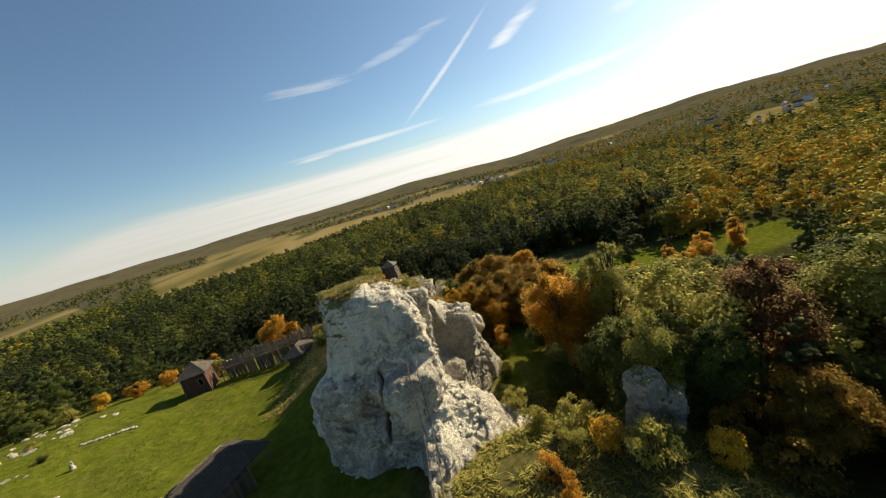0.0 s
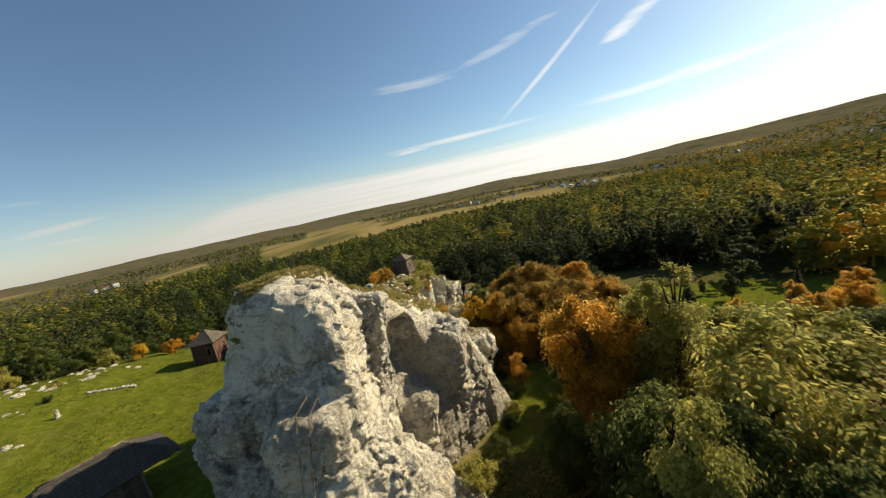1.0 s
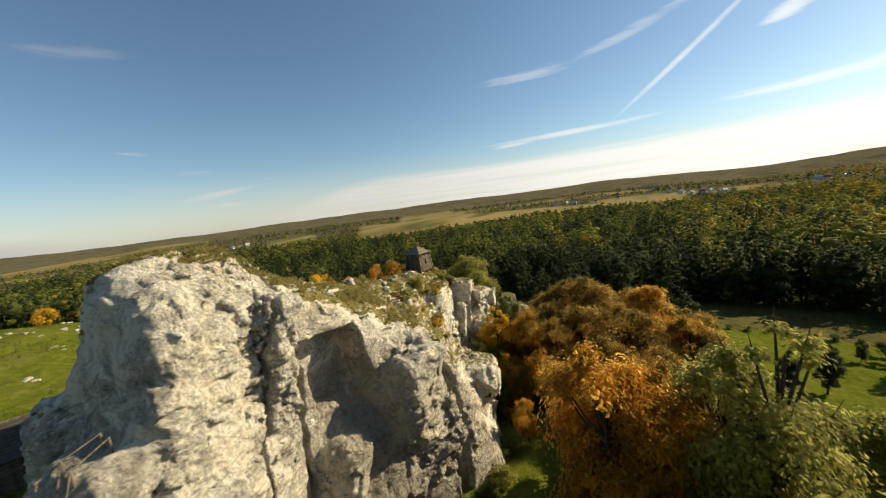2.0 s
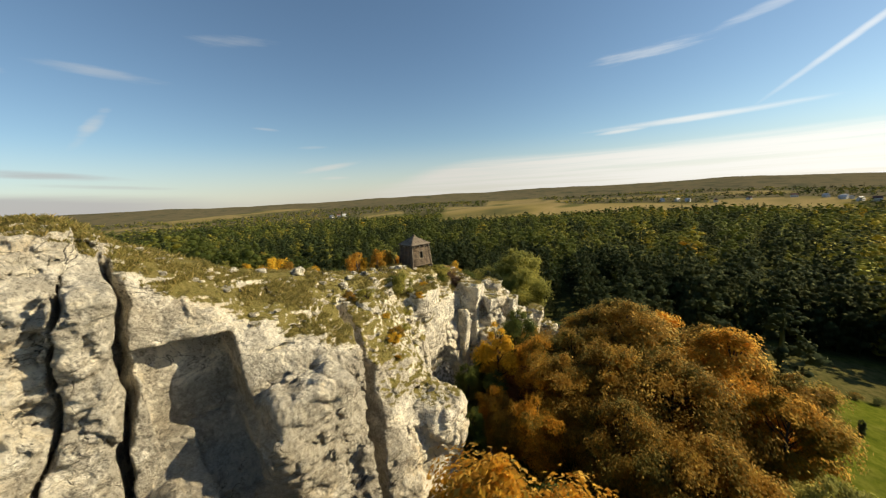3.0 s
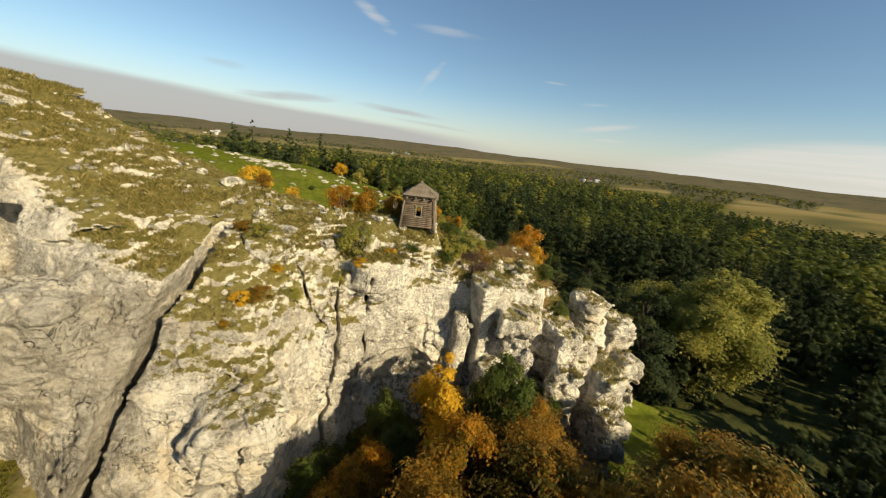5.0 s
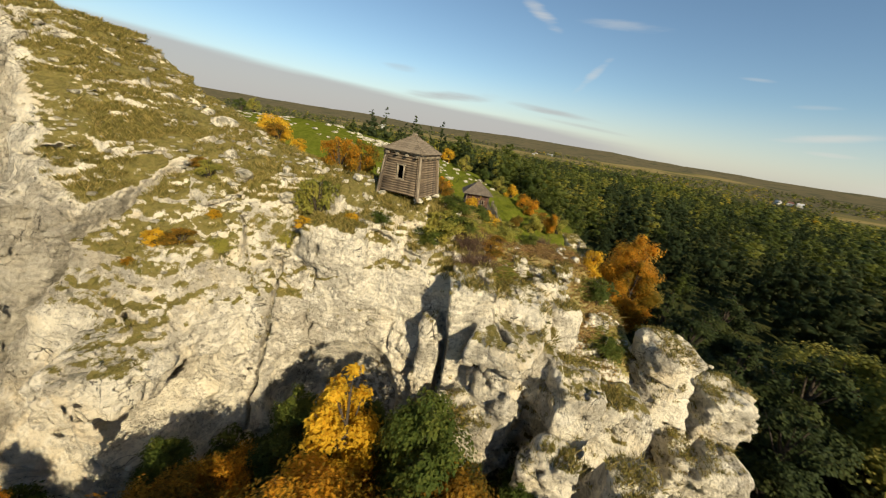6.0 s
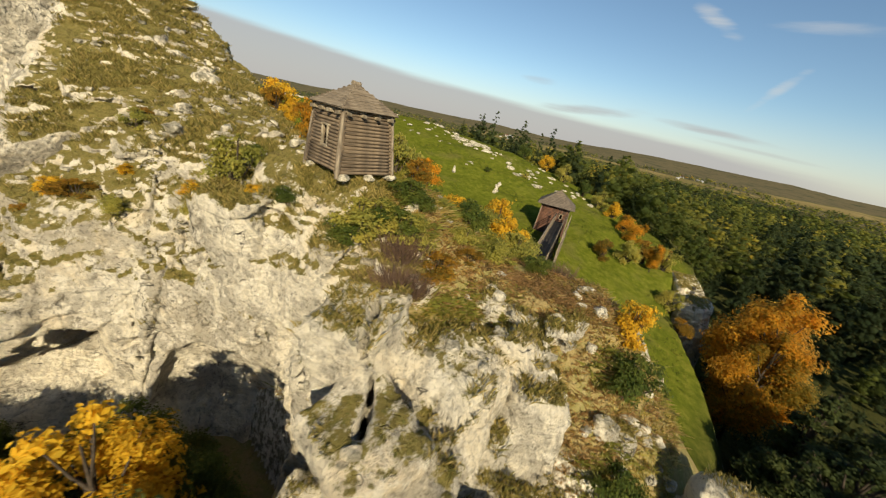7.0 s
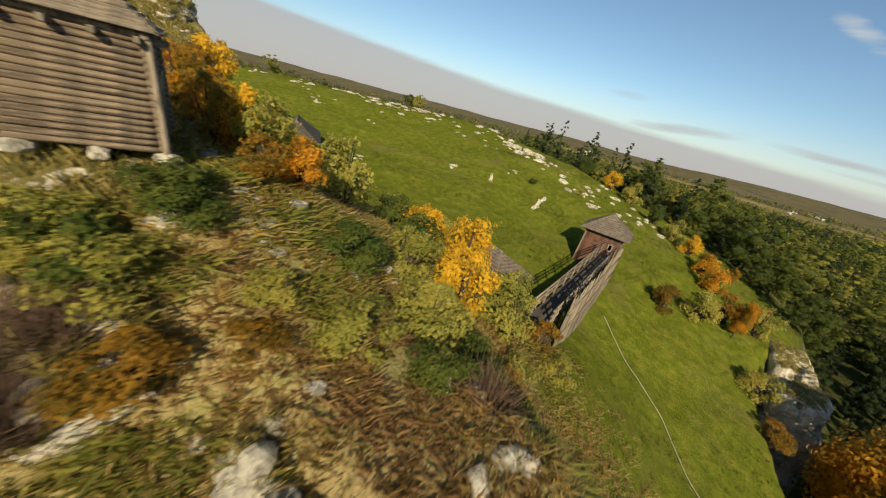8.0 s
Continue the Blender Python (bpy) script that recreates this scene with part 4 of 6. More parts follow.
def crown(rng, height, radius, low, count, size, blobs=16, form="round", wild=0.75):
    """Leaves in ragged clumps of uneven size and colour round the limbs of a tree."""
    centres, sizes = [], []
    for k in range(blobs):
        t = (k + rng.uniform(0, 1)) / blobs
        z = low + (height - low) * t
        if form == "cone":
            reach = radius * (1 - t) ** 0.8 + 0.08 * radius
        elif form == "tall":
            reach = radius * np.sin(np.pi * min(0.98, 0.15 + 0.8 * t)) ** 0.7
        else:
            reach = radius * np.sqrt(max(0.05, 1 - (1.75 * t - 0.72) ** 2))
        a = rng.uniform(0, 2 * np.pi) + 2.4 * k
        d = reach * rng.uniform(0.30, 0.88)
        centres.append((d * np.cos(a), d * np.sin(a), z))
        sizes.append(max(0.14 * radius, reach * rng.uniform(0.24, 0.50)))
    centres, sizes = np.array(centres), np.array(sizes)
    hue = rng.uniform(0, 1, blobs)
    pick = rng.choice(blobs, count, p=sizes**2 / (sizes**2).sum())
    way = rng.normal(0, 1, (count, 3))
    way /= np.linalg.norm(way, axis=1, keepdims=True)
    way[:, 2] = np.where(way[:, 2] < -0.45, -way[:, 2], way[:, 2])
    lump = vnoise(way * 2.3 + pick[:, None] * 7.7)[:, None]
    far = sizes[pick, None] * (0.40 + 1.05 * lump) * rng.uniform(0.25, 1.0, (count, 1)) ** 0.45
    places = centres[pick] + way * far * (1.1, 1.1, 0.85)
    places += rng.normal(0, 0.03 * radius, places.shape)
    middle = np.array((0, 0, low + 0.4 * (height - low)))
    out = places - middle
    out /= np.linalg.norm(out, axis=1, keepdims=True) + 1e-6
    tint = np.clip(hue[pick] + rng.normal(0, 0.12, count), 0, 1)
    return (centres, sizes), cards(rng, places, 0.7 * way + 0.6 * out + (0, 0, 0.3), size, wild=wild), np.repeat(tint, 4)


def tree_meshes(seed, name, height, radius, low, count, size, leaf, form="round", blobs=16, bare=0.0):
    rng = np.random.default_rng(seed)
    (centres, sizes), (verts, faces), tint = crown(rng, height, radius, low, count, size, blobs, form, 0.38)
    bend = rng.normal(0, 0.02 * height, (5, 2))
    zs = np.linspace(-0.8, 0.93 * height, 5)
    stem = np.c_[np.cumsum(bend, 0) * 0.4, zs]
    stem[0, :2] = 0
    girth = 0.016 * height + 0.06
    limbs = [tube(stem, girth * np.array((1.35, 1.0, 0.75, 0.45, 0.12)), 8)]
    for c, s in zip(centres, sizes):
        start = np.array((0, 0, max(0.25 * height, c[2] - 0.22 * height)))
        start[:2] = [np.interp(start[2], zs, stem[:, k]) for k in (0, 1)]
        mid = 0.55 * start + 0.45 * c + (0, 0, -0.02 * height)
        limbs.append(tube([start, mid, c, c + (c - mid) * 0.45], girth * np.array((0.38, 0.26, 0.13, 0.04)), 5))
    tv, tf = joined(limbs)
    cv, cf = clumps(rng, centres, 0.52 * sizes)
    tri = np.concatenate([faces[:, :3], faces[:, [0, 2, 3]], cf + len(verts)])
    # inner clumps take dark tints: the crown's inner shade, painted in
    heart_shade = np.repeat(rng.uniform(0.1, 0.5, len(centres)), 12)
    wood, foliage = mesh_from(name + "_wood", tv, tf), mesh_from(name + "_leaves", np.concatenate([verts, cv]), tri, False, tint=np.r_[tint, heart_shade])
    wood.materials.append(M_BARK)
    foliage.materials.append(leaf)
    return wood, foliage


PROTOS = {}


def proto(key):
    """Meshes of a kind of tree, made once."""
    if key not in PROTOS:
        kind, n = key
        seed = 100 + 7 * n + sum(map(ord, kind))
        spec = {
            "orange": (16, 6.6, 2.2, 26000, 0.19, M_ORANGE, "round", 38), "rust": (16, 7.4, 2.0, 34000, 0.19, M_RUST, "round", 44),
            "yellow": (13, 3.6, 1.6, 13000, 0.17, M_YELLOW, "tall", 28), "green": (15, 5.4, 2.0, 22000, 0.19, M_GREEN, "round", 36),
            "olive": (15, 6.4, 1.6, 28000, 0.19, M_OLIVE, "round", 42), "red": (15, 5.6, 2.0, 21000, 0.18, M_RED, "round", 40),
            "pine": (15, 3.8, 2.0, 15000, 0.17, M_NEEDLE, "tall", 40), "spruce": (16, 3.6, 1.2, 15000, 0.17, M_NEEDLE, "cone", 50),
            "thin": (18, 3.6, 4.0, 12000, 0.13, M_OLIVE, "tall", 30),
        }[kind]
        PROTOS[key] = tree_meshes(seed, kind, *spec[:6], form=spec[6], blobs=spec[7]), spec[0]
    return PROTOS[key]


TREE_LABELS = {
    "orange": "broad tree with orange autumn leaves below the crag", "rust": "broad tree turning rusty brown below the crag",
    "yellow": "slender tree with bright yellow autumn leaves", "green": "leafy green tree on the valley slope",
    "olive": "sunlit yellow-green broadleaf tree on the slope", "red": "broad tree with dark red-brown leaves",
    "pine": "dark green Scots pine in the valley", "spruce": "dark pointed conifer in the valley", "thin": "thin half-bare tree beside the crag",
}


def plant_tree(kind, x, y, top, scale=1.0, variant=0, wide=1.0, base=None):
    """A tree whose top is at the height top."""
    (wood, foliage), tall = proto((kind, variant))
    z = float(ground_height(np.array([x]), np.array([y]))[0]) if base is None else base
    up = max(0.2, (top - z) / tall)
    turn = Matrix.Rotation(0.7 * x + 1.3 * y, 4, "Z")
    t = thing(kind + "_tree" if kind not in ("pine", "spruce") else kind, Matrix.Translation((x, y, z)) @ turn, TREE_LABELS[kind], "tree", "trees round the crags")
    t.scale = (up * wide, up * wide, up)
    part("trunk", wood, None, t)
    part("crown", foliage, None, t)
    return t


BUSHES = {}


def plant_bush(x, y, kind="green", size=1.5, tall=1.0, z=None, variant=0):
    leaf = {"green": M_GREEN, "olive": M_OLIVE, "yellow": M_YELLOW, "orange": M_ORANGE, "twigs": M_TWIG, "rust": M_RUST}[kind]
    key = (kind, variant)
    if key not in BUSHES:
        rng = np.random.default_rng(900 + 13 * variant + sum(map(ord, kind)))
        (centres, sizes), (v, f), tint = crown(rng, 1.6, 1.0, 0.1, 2600, 0.062, 18)
        if kind == "twigs":
            base = rng.normal(0, 0.3, (420, 3)) * (1, 1, 0)
            tips = base * 1.8 + rng.normal(0, 0.30, (420, 3)) + (0, 0, 1.3)
            v, f = joined([tube([b, 0.5 * (b + t) + rng.normal(0, 0.06, 3), t], (0.011, 0.008, 0.004), 4) for b, t in zip(base, tips)])
        stems = joined([tube([(0, 0, -0.3), 0.4 * c, c], (0.05, 0.03, 0.012), 5) for c in centres])
        wood = mesh_from("bush_wood", *stems)
        foliage = mesh_from("bush_leaves", v, f, False) if kind == "twigs" else mesh_from("bush_leaves", v, f, False, tint=tint)
        wood.materials.append(M_BARK)
        foliage.materials.append(leaf)
        BUSHES[key] = wood, foliage
    wood, foliage = BUSHES[key]
    if z is None:
        z = float(ground_height(np.array([x]), np.array([y]))[0])
    names = {"green": "leafy green bush on the grassy slope", "olive": "yellow-green bush on the rocky slope", "yellow": "small bush with yellow leaves",
             "orange": "small bush with orange autumn leaves", "twigs": "bare brown thorny bush on the brink", "rust": "low rusty brown bush"}
    t = thing("bush", Matrix.Translation((x, y, z)) @ Matrix.Rotation(x * 3 + y, 4, "Z"), names[kind], "bush", "bushes on the hill")
    t.scale = (size, size, size * tall)
    part("stem", wood, None, t)
    part("foliage", foliage, None, t)
    return t


def woods(name, label, seed, places, tints, heights, form, blobs, quads, size, leaf, wide=1.0):
    """Many far trees, no two turned alike, in one mesh: clumps of foliage with a fringe of leaves."""
    rng = np.random.default_rng(seed)
    models = []
    for k in range(8):
        (centres, sizes), (v, f), hue = crown(rng, 1.0, 0.28 if form == "round" else 0.19, 0.10, max(quads, 1), size, blobs, form, 0.35)
        swell = (0.60 if quads > 200 else 0.70) * (1.0 if form == "round" else 1.1) if quads > 10 else 1.15
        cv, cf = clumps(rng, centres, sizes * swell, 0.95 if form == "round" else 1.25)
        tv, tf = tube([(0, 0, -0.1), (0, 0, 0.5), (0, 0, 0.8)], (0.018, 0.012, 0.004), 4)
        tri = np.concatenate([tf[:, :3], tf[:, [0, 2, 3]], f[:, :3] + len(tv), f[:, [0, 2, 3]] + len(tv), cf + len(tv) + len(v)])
        # clump cores tinted mostly darker, inner shade painted into the leaf colour
        core_shade = np.repeat(rng.uniform(-0.9, 0.3, blobs), 12)
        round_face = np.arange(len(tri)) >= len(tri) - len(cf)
        models.append((np.concatenate([tv, v, cv]), tri, round_face, np.r_[np.full(len(tv), -0.5), hue - 0.5, core_shade]))
    verts, faces, tint, soft, base = [], [], [], [], 0
    pick = rng.integers(0, 8, len(places))
    turn = rng.uniform(0, 2 * np.pi, len(places))
    for k, (v, f, round_face, hue) in enumerate(models):
        at = np.nonzero(pick == k)[0]
        if not len(at):
            continue
        c, s = np.cos(turn[at])[:, None], np.sin(turn[at])[:, None]
        h = heights[at][:, None]
        spread = rng.uniform(0.85, 1.35, (len(at), 1)) * h * wide
        x = (v[None, :, 0] * c - v[None, :, 1] * s) * spread + places[at, 0][:, None]
        y = (v[None, :, 0] * s + v[None, :, 1] * c) * spread + places[at, 1][:, None]
        z = v[None, :, 2] * h + places[at, 2][:, None]
        verts.append(np.stack([x, y, z], -1).reshape(-1, 3))
        faces.append((f[None] + (np.arange(len(at)) * len(v))[:, None, None]).reshape(-1, 3) + base)
        soft.append(np.tile(round_face, len(at)))
        tint.append(np.clip(tints[at][:, None] + 0.22 * hue[None], 0, 1).ravel())
        base += len(at) * len(v)
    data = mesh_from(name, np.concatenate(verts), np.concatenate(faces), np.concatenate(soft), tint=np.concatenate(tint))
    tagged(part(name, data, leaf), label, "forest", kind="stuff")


def open_ground(x, y):
    """Where no wood grows: the castle hill, the clearings, the fields."""
    hill = ((x + 55) / 78) ** 2 + ((y - 58) / 50) ** 2 < 1
    hill |= along(x, y, (-100, 40), (-140, -60)) < 46
    hill |= along(x, y, (-58, -16), (-98, 8)) < 60
    hill |= along(x, y, (-14, 20), (-14, 106)) < 22
    hill |= along(x, y, (0, -40), (8, 60)) < 18
    hill |= along(x, y, (4, 60), (16, 100)) < 20
    hill |= along(x, y, (30, 66), (50, 98)) < 11
    hill |= along(x, y, (52, 72), (88, 98)) < 17
    hill |= (x > -82) & (x < -14) & (y > 100) & (y < 125)
    hill |= rough_mask(x, y) > 0.2
    return hill | (meadow_mask(x, y) > 0.3) | (field_mask(x, y) > 0.4)


def build_woods():
    rng = np.random.default_rng(5)
    rings = [(0, 150, 8.2), (150, 330, 10.5), (330, 650, 14.0), (650, 1150, 19.0), (1150, 2300, 29.0)]
    for n, (r0, r1, gap) in enumerate(rings):
        g = np.arange(-r1, r1, gap)
        x, y = [v.ravel() for v in np.meshgrid(g - 20, g + 80)]
        x = x + rng.uniform(-0.45, 0.45, x.shape) * gap
        y = y + rng.uniform(-0.45, 0.45, y.shape) * gap
        r = np.hypot(x + 20, y - 80)
        keep = (r >= r0) & (r < r1) & ~open_ground(x, y)
        # nothing of the wood behind the first place and far to the south is ever seen
        keep &= ~((y < -60) & (x > -60)) & ~((y < 20) & (x > 160)) & ~((x > 20) & (x > 1.9 * (y + 12)))
        thin = fbm(np.stack([x, y], 1) / 60 + 40, 3)
        keep &= thin > (-0.75 if n < 3 else -0.45)
        x, y = x[keep], y[keep]
        z = ground_height(x, y)
        p = np.stack([x, y, z], 1)
        patch = fbm(p[:, :2] / 90 + 3, 3) + 0.35 * rng.normal(0, 1, len(x))
        # dark conifers fill the gorge to the north
        patch -= 0.9 * smoothstep(104, 116, p[:, 1]) * (1 - smoothstep(190, 260, p[:, 1])) * (1 - smoothstep(60, 140, p[:, 0])) * smoothstep(-160, -100, p[:, 0])
        # broadleaved woods turning yellow in the east
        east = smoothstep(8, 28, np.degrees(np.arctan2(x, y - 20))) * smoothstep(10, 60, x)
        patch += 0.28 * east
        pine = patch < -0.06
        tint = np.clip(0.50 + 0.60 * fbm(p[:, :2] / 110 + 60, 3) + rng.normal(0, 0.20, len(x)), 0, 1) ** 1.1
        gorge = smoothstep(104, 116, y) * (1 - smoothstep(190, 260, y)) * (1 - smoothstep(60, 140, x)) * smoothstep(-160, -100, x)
        # east lighter, the rest darker: leaf colour, plus missing backlight glow painted in
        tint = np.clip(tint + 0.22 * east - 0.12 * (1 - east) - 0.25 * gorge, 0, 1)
        tall = (7.0 + 12.0 * rng.uniform(0, 1, len(x)) ** 1.2) * (1 + 0.3 * fbm(p[:, :2] / 35 + 15, 2)) * (1.0 if n < 4 else 0.9)
        # low trees under the brink of the hill
        tall *= 1 - 0.55 * smoothstep(104, 112, y) * (1 - smoothstep(140, 170, y)) * (1 - smoothstep(-20, 0, x)) * smoothstep(-110, -90, x)
        blobs, quads, size, wide = [(34, 640, 0.018, 1.25), (22, 240, 0.023, 1.35), (12, 60, 0.034, 1.45), (7, 8, 0.05, 1.8), (4, 1, 0.06, 2.5)][n]
        cone = pine & (rng.uniform(0, 1, len(x)) < 0.45)
        pine &= ~cone
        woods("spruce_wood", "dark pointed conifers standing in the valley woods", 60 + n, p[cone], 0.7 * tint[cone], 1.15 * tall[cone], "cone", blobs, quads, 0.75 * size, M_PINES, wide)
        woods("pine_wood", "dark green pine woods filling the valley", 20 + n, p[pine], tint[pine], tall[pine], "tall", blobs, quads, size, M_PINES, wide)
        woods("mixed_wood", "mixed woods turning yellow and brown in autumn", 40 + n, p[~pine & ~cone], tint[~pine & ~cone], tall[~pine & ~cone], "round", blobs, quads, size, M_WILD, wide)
    # the tall dark edge of the wood behind the meadows
    line = np.array(((120, 148), (60, 154), (14, 152), (-6, 178), (-30, 200)), float)
    step = np.r_[0, np.cumsum(np.hypot(*np.diff(line, axis=0).T))]
    u = rng.uniform(0, step[-1], 210)
    x = np.interp(u, step, line[:, 0]) + rng.normal(0, 2.0, 210)
    y = np.interp(u, step, line[:, 1]) + rng.uniform(0, 16, 210)
    p = np.stack([x, y, ground_height(x, y)], 1)
    woods("forest_edge", "tall dark edge of the conifer wood behind the meadow", 81, p, rng.uniform(0, 0.5, 210), rng.uniform(11, 19, 210), "tall", 22, 480, 0.019, M_PINES)

# ---- what grows and lies on the crag and its slopes ----
bpy.context.view_layer.update()
SOLID = ("ground", "limestone", "gorge", "shaded", "rock_spire", "summit_block", "niche_block", "cleft_fin", "bluff")


def surface(x, y):
    """Height of the turf or rock at a place."""
    graph = bpy.context.evaluated_depsgraph_get()
    z = 80.0
    for _ in range(12):
        hit, place, _, _, ob, _ = scene.ray_cast(graph, Vector((x, y, z)), Vector((0, 0, -1)))
        if not hit:
            break
        if ob.name.startswith(SOLID):
            return place.z
        z = place.z - 0.05
    return float(ground_height(np.array([x]), np.array([y]))[0])


